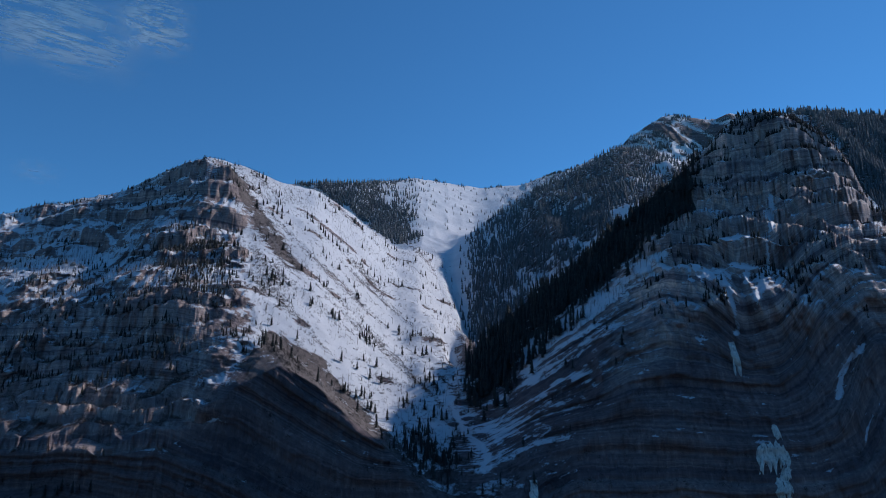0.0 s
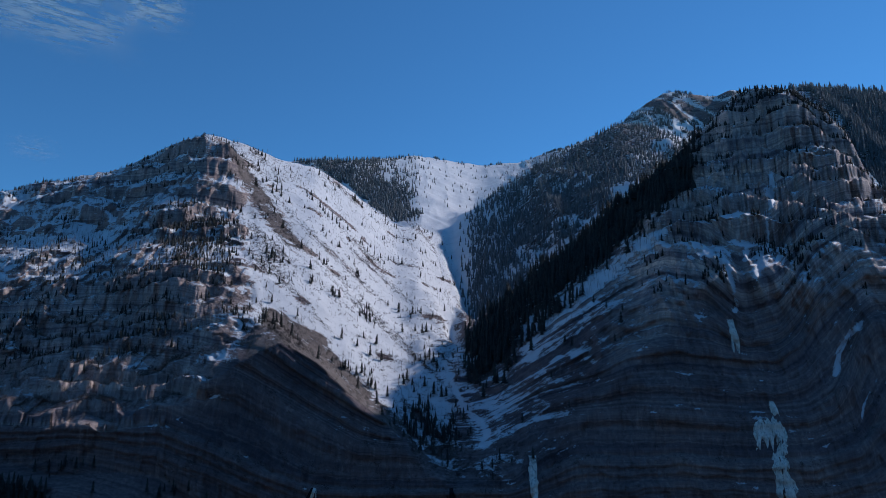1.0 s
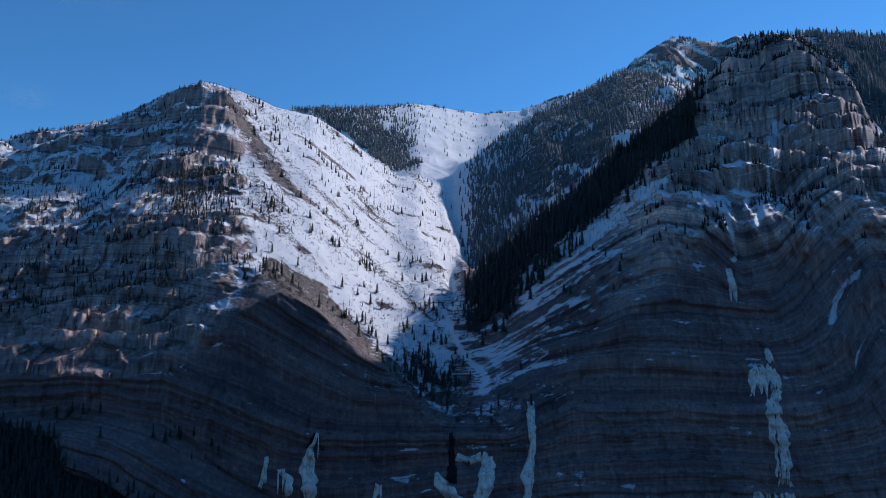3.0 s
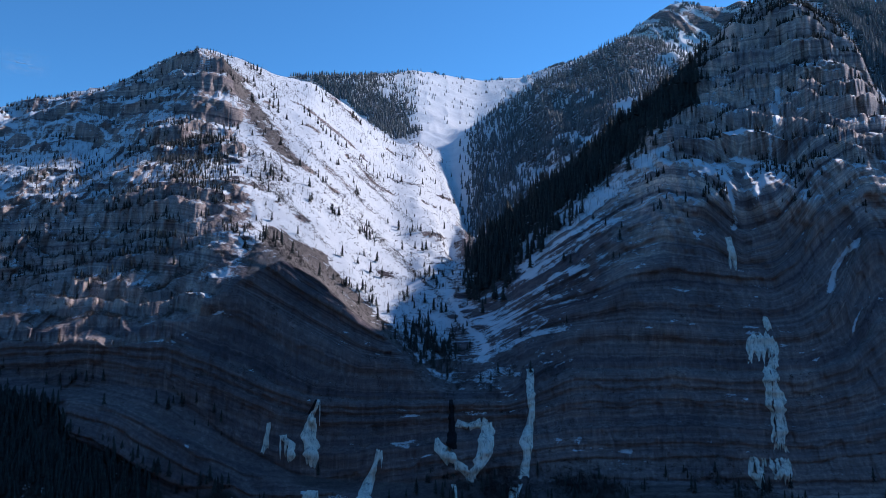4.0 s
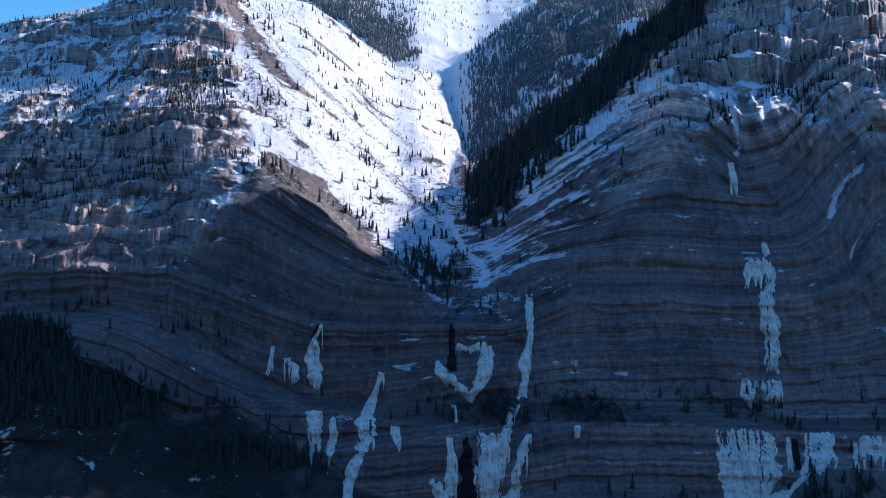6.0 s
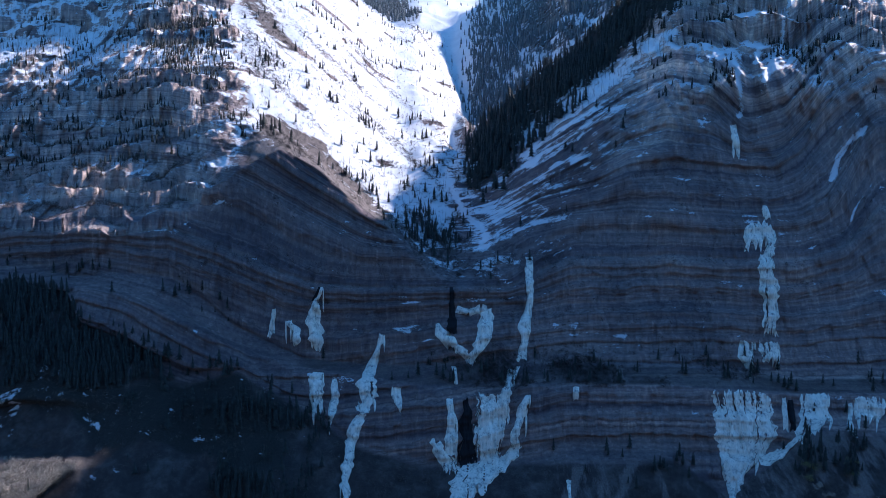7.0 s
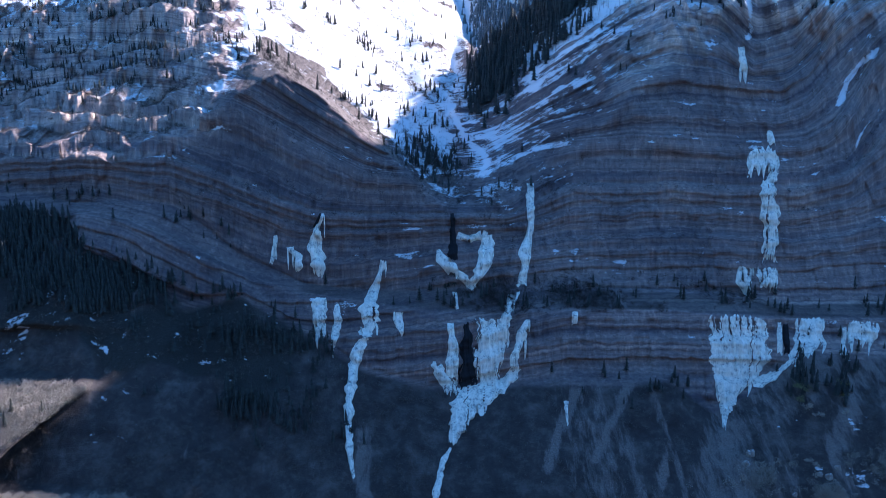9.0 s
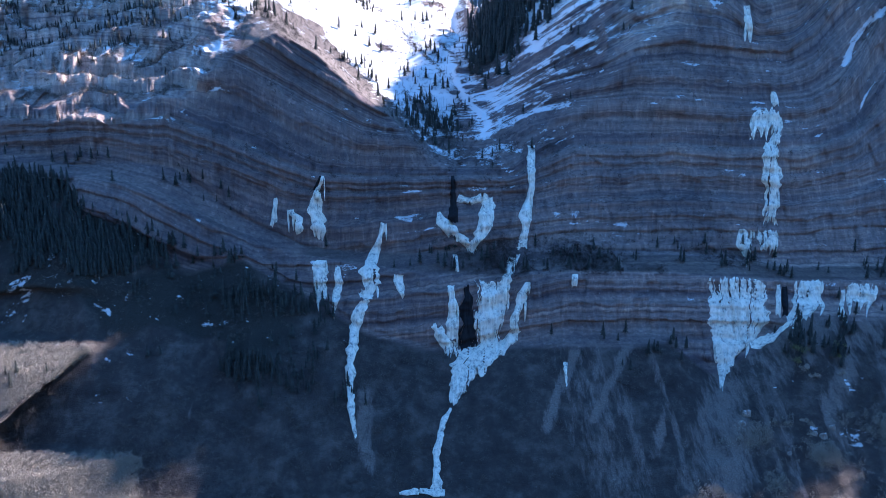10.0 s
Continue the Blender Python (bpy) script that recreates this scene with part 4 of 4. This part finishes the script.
def ice_mesh(name, path, seed, thick, material):
    """Ice that clings to the wall along a path of (bearing, lift, half width): fluted, thick in the middle, ragged at the sides."""
    path = np.array(path)
    gaps = np.hypot(np.diff(path[:, 0]), np.diff(path[:, 1]))
    run = np.concatenate([[0], np.cumsum(gaps)])
    n = max(8, int(run[-1] / 0.0022))
    t = np.linspace(0, run[-1], n)
    cx, cy, half = (np.interp(t, run, path[:, k]) for k in range(3))
    tx, ty = np.gradient(cx), np.gradient(cy)
    ln = np.hypot(tx, ty) + 1e-9
    upright = np.abs(ty / ln) > 0.55
    nx, ny = np.where(upright, 1.0, -ty / ln), np.where(upright, 0.0, tx / ln)
    cut = np.where(nx < 0, -1, 1)
    m = int(np.clip(half.max() * 2 / 0.0016, 6, 56))
    vs = []
    for i in range(n):
        for k in range(m + 1):
            u = 2 * k / m - 1
            rim = np.float64(u > 0) * 9.0
            calmer = min(1.0, 0.011 / half[i])
            ragged = 1 + calmer * (0.4 * float(grain(np.float64(t[i] / 0.02), rim, seed=seed)) + 0.3 * float(grain(np.float64(t[i] / 0.006), rim, seed=seed + 1)))
            d = half[i] * ragged * u
            s, e = cx[i] + d * nx[i] * cut[i], cy[i] + d * ny[i] * cut[i]
            if upright[i]:
                hang = float(grain(np.float64(s / 0.0035), np.float64(1.0), seed=seed + 2)) + 0.6 * float(grain(np.float64(s / 0.0014), np.float64(2.0), seed=seed + 2))
                e += (0.011 if half.max() > 0.011 else 0.003) * hang * (abs(2 * i / (n - 1) - 1) ** 2 if i > n / 2 else 0.35 * (1 - 2 * i / n) ** 2)
            p = on_wall(s, e)
            flute = 0.6 + 0.55 * float(grain(np.float64(p[0] / 1.5), np.float64(p[2] / 18), seed=seed + 3)) + 0.3 * float(
                grain(np.float64(p[0] / 0.7), np.float64(p[2] / 6), seed=seed + 4))
            edge = max(0.0, 1 - abs(u) ** 3) * min(1.0, 4 * min(i, n - 1 - i) / n + 0.15)
            out = thick * edge * max(flute, 0.05) - 0.25 * (1 - edge)
            p[1] -= out + 0.15 + 1.5 * edge
            p[2] += 0.25 * out
            vs.append(p)
    fs = []
    for i in range(n - 1):
        for k in range(m):
            u = 2 * (k + 0.5) / m - 1
            s, low = cx[i] + half[i] * u * nx[i], i / n
            hole = float(grain(np.float64(s / 0.003), np.float64(t[i] / 0.07), seed=seed + 6)) + 0.6 * float(grain(np.float64(s / 0.0013), np.float64(t[i] / 0.04), seed=seed + 7))
            if half[i] > 0.011 and hole > 0.85 - 0.2 * abs(u) - 0.15 * abs(2 * low - 1):
                continue
            fs.append((i * (m + 1) + k, i * (m + 1) + k + 1, (i + 1) * (m + 1) + k + 1, (i + 1) * (m + 1) + k))
    data = mesh_from(name, vs, fs, material)
    data.polygons.foreach_set("use_smooth", np.ones(len(fs), dtype=bool))
    return data


m = Nodes("wet_black_rock", 0.85)
m.bsdf.inputs["Specular IOR Level"].default_value = 0.05
m.put(m.bsdf.inputs["Base Color"], m.mix(m.noise((0.8, 0.8, 0.06)), (0.006, 0.006, 0.008), (0.03, 0.03, 0.033)))
WET = m.mat
ICE_MAIN = [
    ("wet_rock", [(0.011, -0.111, 0.0033), (0.012, -0.142, 0.0050), (0.014, -0.179, 0.0066)]),
    ("ice_ledge", [(0.019, -0.142, 0.0050), (0.036, -0.148, 0.0058), (0.052, -0.142, 0.0058), (0.062, -0.144, 0.0041)]),
    ("ice_column", [(0.062, -0.142, 0.0074), (0.062, -0.163, 0.0083), (0.056, -0.183, 0.0107), (0.046, -0.204, 0.0107), (0.038, -0.221, 0.0058)]),
    ("ice_ledge", [(-0.009, -0.163, 0.0050), (-0.001, -0.182, 0.0099), (0.015, -0.192, 0.0091), (0.028, -0.204, 0.0083), (0.038, -0.217, 0.0066)]),
    ("ice_column", [(0.016, -0.226, 0.0033), (0.018, -0.251, 0.0033)]),
    ("ice_column", [(0.010, -0.273, 0.0050), (0.012, -0.303, 0.0066), (0.012, -0.339, 0.0083), (0.010, -0.357, 0.0066)]),
    ("wet_rock", [(0.032, -0.272, 0.0043), (0.033, -0.312, 0.0105), (0.035, -0.368, 0.0145)]),
    ("ice_curtain", [(0.068, -0.267, 0.0215), (0.067, -0.295, 0.0231), (0.064, -0.330, 0.0215), (0.063, -0.365, 0.0215)]),
    ("ice_column", [(0.098, -0.230, 0.0041), (0.093, -0.260, 0.0074), (0.087, -0.295, 0.0074), (0.079, -0.330, 0.0074)]),
    ("ice_column", [(0.122, -0.268, 0.0050), (0.114, -0.295, 0.0066), (0.106, -0.321, 0.0058), (0.103, -0.349, 0.0074)]),
    ("ice_ledge", [(-0.014, -0.336, 0.007), (-0.001, -0.357, 0.014), (0.014, -0.38, 0.012)]),
    ("ice_apron", [(0.108, -0.346, 0.0066), (0.088, -0.365, 0.0116), (0.063, -0.381, 0.02), (0.037, -0.395, 0.028), (0.024, -0.425, 0.018), (0.014, -0.448, 0.0091), (0.009, -0.467, 0.0033)]),
]
ICE_STREAM = [
    ("stream_ice", [(0.008, -0.468, 0.0033), (-0.004, -0.495, 0.0050), (-0.010, -0.533, 0.0058), (-0.014, -0.572, 0.0066), (-0.013, -0.609, 0.0083)]),
    ("pool_ice", [(-0.073, -0.614, 0.0041), (-0.041, -0.610, 0.0050), (-0.001, -0.614, 0.0058)]),
]
ICE_THIN = [
    ("ice_column", [(0.122, -0.068, 0.0058), (0.125, -0.085, 0.0058), (0.124, -0.109, 0.0041), (0.123, -0.134, 0.0050), (0.119, -0.159, 0.0066), (0.116, -0.183, 0.0074), (0.115, -0.217, 0.0083)]),
    ("ice_column", [(0.108, -0.226, 0.0041), (0.103, -0.243, 0.0033)]),
]
ICE_LEFTA = [
    ("wet_rock", [(-0.178, -0.111, 0.0017), (-0.186, -0.130, 0.0041)]),
    ("ice_column", [(-0.175, -0.111, 0.0025), (-0.184, -0.134, 0.0066), (-0.188, -0.159, 0.0099), (-0.184, -0.183, 0.0099), (-0.179, -0.204, 0.0041)]),
]
ICE_LEFTB = [
    ("ice_column", [(-0.223, -0.159, 0.0041), (-0.214, -0.171, 0.0066), (-0.211, -0.188, 0.0066), (-0.213, -0.196, 0.0033)]),
]
ICE_LEFTC = [
    ("ice_column", [(-0.244, -0.142, 0.0033), (-0.247, -0.163, 0.0033), (-0.252, -0.183, 0.0025)]),
]
ICE_LEFTD = [
    ("ice_curtain", [(-0.184, -0.234, 0.0107), (-0.184, -0.260, 0.0099), (-0.183, -0.281, 0.0091), (-0.185, -0.295, 0.0041)]),
]
ICE_LEFTE = [
    ("ice_column", [(-0.158, -0.244, 0.0041), (-0.156, -0.268, 0.0066), (-0.162, -0.295, 0.0041), (-0.166, -0.312, 0.0017)]),
]
ICE_LEFTF = [
    ("ice_column", [(-0.089, -0.179, 0.0041), (-0.093, -0.200, 0.0050), (-0.103, -0.226, 0.0074), (-0.112, -0.251, 0.0116), (-0.110, -0.273, 0.0132), (-0.119, -0.295, 0.0099)]),
    ("ice_apron", [(-0.121, -0.296, 0.0091), (-0.130, -0.321, 0.0074), (-0.137, -0.357, 0.0074), (-0.145, -0.402, 0.0066), (-0.147, -0.448, 0.0058), (-0.144, -0.485, 0.0041), (-0.139, -0.516, 0.0017)]),
]
ICE_LEFTG = [
    ("ice_column", [(-0.069, -0.256, 0.0066), (-0.067, -0.273, 0.0050), (-0.062, -0.290, 0.0025)]),
]
ICE_TALL = [
    ("ice_column", [(0.459, 0.005, 0.0033), (0.463, -0.014, 0.0058)]),
    ("ice_curtain", [(0.457, -0.019, 0.0165), (0.453, -0.030, 0.0215), (0.454, -0.052, 0.0215)]),
    ("ice_column", [(0.468, -0.054, 0.0083), (0.465, -0.069, 0.0116), (0.464, -0.093, 0.0149), (0.468, -0.126, 0.0116), (0.469, -0.159, 0.0116), (0.472, -0.185, 0.0107)]),
    ("ice_column", [(0.433, -0.190, 0.0058), (0.438, -0.213, 0.0107), (0.445, -0.232, 0.0058)]),
    ("ice_curtain", [(0.464, -0.192, 0.0198), (0.472, -0.209, 0.0132), (0.475, -0.221, 0.0066)]),
]
ICE_RIGHT = [
    ("ice_curtain", [(0.431, -0.262, 0.0413), (0.435, -0.295, 0.0462), (0.440, -0.330, 0.0462), (0.436, -0.357, 0.0347), (0.427, -0.388, 0.0149), (0.423, -0.415, 0.0050), (0.423, -0.433, 0.0017)]),
    ("ice_apron", [(0.520, -0.328, 0.0041), (0.490, -0.354, 0.0074), (0.460, -0.367, 0.0099)]),
]
ICE_RIGHTB = [
    ("ice_curtain", [(0.540, -0.268, 0.0206), (0.540, -0.299, 0.0248), (0.530, -0.328, 0.0182)]),
    ("wet_rock", [(0.502, -0.275, 0.0033), (0.509, -0.321, 0.0041)]),
    ("ice_column", [(0.494, -0.273, 0.0033), (0.498, -0.321, 0.0041)]),
]
ICE_RIGHTC = [
    ("ice_curtain", [(0.615, -0.275, 0.0231), (0.620, -0.293, 0.0198), (0.624, -0.310, 0.0083)]),
    ("ice_column", [(0.590, -0.281, 0.0033), (0.590, -0.308, 0.0041), (0.600, -0.332, 0.0033)]),
]
ICE_HIGH = [
    ("ice_column", [(0.412, 0.120, 0.0041), (0.417, 0.099, 0.0050), (0.420, 0.076, 0.0025)]),
]
ICE_SMALLA = [
    ("ice_column", [(0.183, -0.394, 0.0033), (0.186, -0.431, 0.0017)]),
]
ICE_SMALLB = [
    ("ice_column", [(0.192, -0.256, 0.0041), (0.192, -0.275, 0.0033)]),
]



def frozen_fall(strands, label, thick=1.6, seed=0, name="frozen_waterfall"):
    root = tagged(new(name), label, "waterfall" if name == "frozen_waterfall" else "stream", "frozen falls on the cliff")
    for i, (kind, path) in enumerate(strands):
        wet = kind == "wet_rock"
        part(kind, ice_mesh(kind, path, 200 + seed * 17 + i * 5, 1.5 if wet else thick, WET if wet else ICE), root, "wet black rock streak" if wet else "")
        if kind in ("ice_column", "ice_curtain") and len(path) > 2:
            for k in range(3 if kind == "ice_column" else 4):
                spot = path[int(rng.integers(0, len(path) - 1))]
                side_step = spot[2] * rng.uniform(0.5, 1.0) * (-1) ** k
                fall, w = rng.uniform(0.012, 0.035), min(0.0022, 0.35 * spot[2])
                drip = [(spot[0] + side_step, spot[1], w * 0.6), (spot[0] + side_step * 1.05, spot[1] - fall * 0.5, w), (spot[0] + side_step * 0.95, spot[1] - fall, w * 0.3)]
                part("icicle", ice_mesh("icicle", drip, 400 + seed * 17 + i * 5 + k, 0.5, ICE), root)


frozen_fall(ICE_MAIN, "wide frozen waterfall of two tiers with a dark wet slot", 2.0, 1)
frozen_fall(ICE_STREAM, "frozen white stream below the waterfall", 0.6, 2, "frozen_stream")
frozen_fall(ICE_THIN, "thin frozen waterfall winding down a cliff", 1.3, 3)
frozen_fall(ICE_LEFTA, "short blue-white icefall with a wet streak above", 1.5, 4)
frozen_fall(ICE_LEFTB, "small blue-white patch of hanging ice", 1.2, 5)
frozen_fall(ICE_LEFTC, "narrow streak of ice on grey rock", 0.8, 6)
frozen_fall(ICE_LEFTD, "small fluted ice curtain over a lower ledge", 1.5, 7)
frozen_fall(ICE_LEFTE, "narrow tapering icicle fall over a lower ledge", 1.2, 8)
frozen_fall(ICE_LEFTF, "long winding frozen fall running out over the talus", 1.5, 9)
frozen_fall(ICE_LEFTG, "small white ice patch on grey rock", 1.0, 10)
frozen_fall(ICE_TALL, "tall stepped ice column on a banded cliff", 2.0, 11)
frozen_fall(ICE_RIGHT, "broad blue-white ice curtain ending in a point on scree", 2.4, 12)
frozen_fall(ICE_RIGHTB, "ragged ice curtain with dark wet streaks", 1.8, 13)
frozen_fall(ICE_RIGHTC, "small hanging ice curtain at the cliff foot", 1.5, 14)
frozen_fall(ICE_HIGH, "small icefall high on the folded beds", 1.0, 15)
frozen_fall(ICE_SMALLA, "tiny streak of ice on the talus", 0.7, 16)
frozen_fall(ICE_SMALLB, "tiny ice patch on a rock band", 0.8, 17)


# ---- outcrops that stand out of the slopes ----
OUTCROPS = [(0.466, -0.481, 3.2), (0.460, -0.497, 2.4), (0.588, -0.519, 2.8), (0.600, -0.504, 2.2), (0.538, -0.547, 1.6), (0.574, -0.514, 2), (-0.598, 0.214, 5), (-0.570, 0.217, 4), (-0.621, 0.203, 4), (-0.543, 0.232, 4)]


def rock_outcrop(s, e, size, seed, label):
    """A jagged knob of weathered stone."""
    p = Vector(on_wall(s, e))
    bm = bmesh.new()
    bmesh.ops.create_icosphere(bm, subdivisions=3, radius=1.0)
    for v in bm.verts:
        rough = 1 + 0.45 * noise.noise(v.co * 1.6 + Vector((seed * 7.1, 0, 0))) + 0.3 * noise.noise(v.co * 4.1 + Vector((0, seed * 3.3, 0)))
        block = round(v.co.z * 3 + 0.4 * noise.noise(v.co * 2)) / 3
        v.co = Vector((v.co.x * rough * 0.8, v.co.y * rough * 0.6, (0.5 * v.co.z + 0.5 * block) * rough)) * size + p
    data = bpy.data.meshes.new("rock_outcrop")
    bm.to_mesh(data)
    bm.free()
    data.materials.append(LEDGE_ROCK)
    return tagged(new("rock_outcrop", data), label, "rock", "rock outcrops")


for i, (s, e, size) in enumerate(OUTCROPS):
    rock_outcrop(s, e, size, i, "jagged pale rock outcrop on a slope")


# ---- shrubs that stand alone beside the scree cone ----
# foliage and bushes here are light in colour to stand in for sunshine
OLIVE = varied("olive_green_foliage", (0.06, 0.065, 0.03), (0.24, 0.235, 0.13))


def lone_shrub(s0, e0, size, seed, material, label, name):
    """A rounded bush on a short forked stem, its crown made of many small sprays."""
    r = np.random.default_rng(seed)
    root = tagged(new(name), label, "shrub", "lone shrubs on the scree")
    p = Vector(on_wall(s0, e0))
    root.location = p
    vs, fs = [], []
    for lobe in range(6):
        mid = np.array([r.normal(0, 0.5), r.normal(0, 0.35), 0.5 + r.uniform(0, 0.75)]) * size
        v, f = scrub_shape(seed * 7 + lobe, 150)
        k = size * r.uniform(0.4, 0.62)
        fs += [tuple(q + len(vs) for q in t) for t in f]
        vs += [tuple(q * k * 0.9 + mid) for q in v]
    part("crown", mesh_from("crown", vs, fs, material), root)
    v, f = trunk_shape(0.07 * size, 6, 0.8 * size)
    part("stem", mesh_from("stem", v, f, BARK), root, "grey-brown bark stem")


LONE_SHRUBS = [(0.528, -0.382, 4.6), (0.541, -0.385, 4.2), (0.535, -0.402, 4.4), (0.55, -0.412, 3.8), (0.56, -0.425, 3.6), (0.594, -0.378, 4.0), (0.6, -0.395, 3.8), (0.606, -0.42, 3.4), (0.556, -0.5, 3.0), (0.568, -0.505, 2.8), (0.566, -0.52, 2.6)]
for i, (s0, e0, size) in enumerate(LONE_SHRUBS):
    green = i in (0, 1, 2, 5, 6)
    lone_shrub(s0, e0, size, 900 + i, OLIVE if green else LIT_TWIGS, "rounded olive-green juniper on grey scree" if green else "pale leafless bush on grey scree", "juniper" if green else "bush")


# ---- high thin clouds ----
def cirrus(eye_dir, size, seed, label, dense=0.95):
    m = Nodes("thin_cloud", 1.0)
    m.bsdf.inputs["Base Color"].default_value = (0.95, 0.97, 1.0, 1)
    tc = m.n("ShaderNodeTexCoord")
    mp = m.n("ShaderNodeMapping")
    mp.inputs["Location"].default_value = (seed * 3.7, seed * 1.9, 0)
    mp.inputs["Rotation"].default_value = (0, 0, radians(24))
    mp.inputs["Scale"].default_value = (2.2, 9.0, 1)
    m.t.links.new(tc.outputs["Object"], mp.inputs["Vector"])
    wisps = m.noise(None, 7.0, 0.62, mp.outputs[0])
    soft = m.noise(None, 3.0, 0.5, m.n("ShaderNodeMapping", Vector=tc.outputs["Object"], Scale=(1.6, 1.6, 1.0)).outputs[0])
    sep = m.n("ShaderNodeSeparateXYZ", Vector=tc.outputs["Object"])
    rx = m.math("ABSOLUTE", sep.outputs[0])
    ry = m.math("ABSOLUTE", sep.outputs[1])
    edge = m.math("MULTIPLY", m.step(rx, 0.95, 0.05), m.step(ry, 0.95, 0.05))
    a = m.math("MULTIPLY", m.step(wisps, 0.36, 0.6), m.math("MULTIPLY", edge, m.step(soft, 0.25, 0.55)))
    m.put(m.bsdf.inputs["Alpha"], m.math("MULTIPLY", a, dense))
    bm = bmesh.new()
    bmesh.ops.create_grid(bm, x_segments=24, y_segments=12, size=1.0)
    for v in bm.verts:
        v.co.z = 0.03 * math.sin(v.co.x * 3) + 0.02 * math.cos(v.co.y * 4)
    data = bpy.data.meshes.new("cirrus_cloud")
    bm.to_mesh(data)
    bm.free()
    data.materials.append(m.mat)
    ob = tagged(new("cirrus_cloud", data), label, "cloud", "thin clouds", "structure")
    place = Vector((0, 0, EYE)) + Vector(eye_dir).normalized() * 4300
    ob.matrix_world = look(place, (0, 0, EYE)) @ Matrix.Rotation(math.pi, 4, "Y") @ Matrix.Diagonal((size[0], size[1], size[0], 1))
    ob.visible_shadow = False
    return ob


cirrus((-0.626, 1.0, 0.624), (560, 300, 1), 1, "thin white wispy cloud in a deep blue sky")
cirrus((-0.463, 1.0, 0.629), (260, 220, 1), 2, "faint thin streak of cloud in a deep blue sky")
cirrus((-0.62, 1.0, 0.38), (160, 90, 1), 4, "faint small cloud low over the ridge", 0.3)
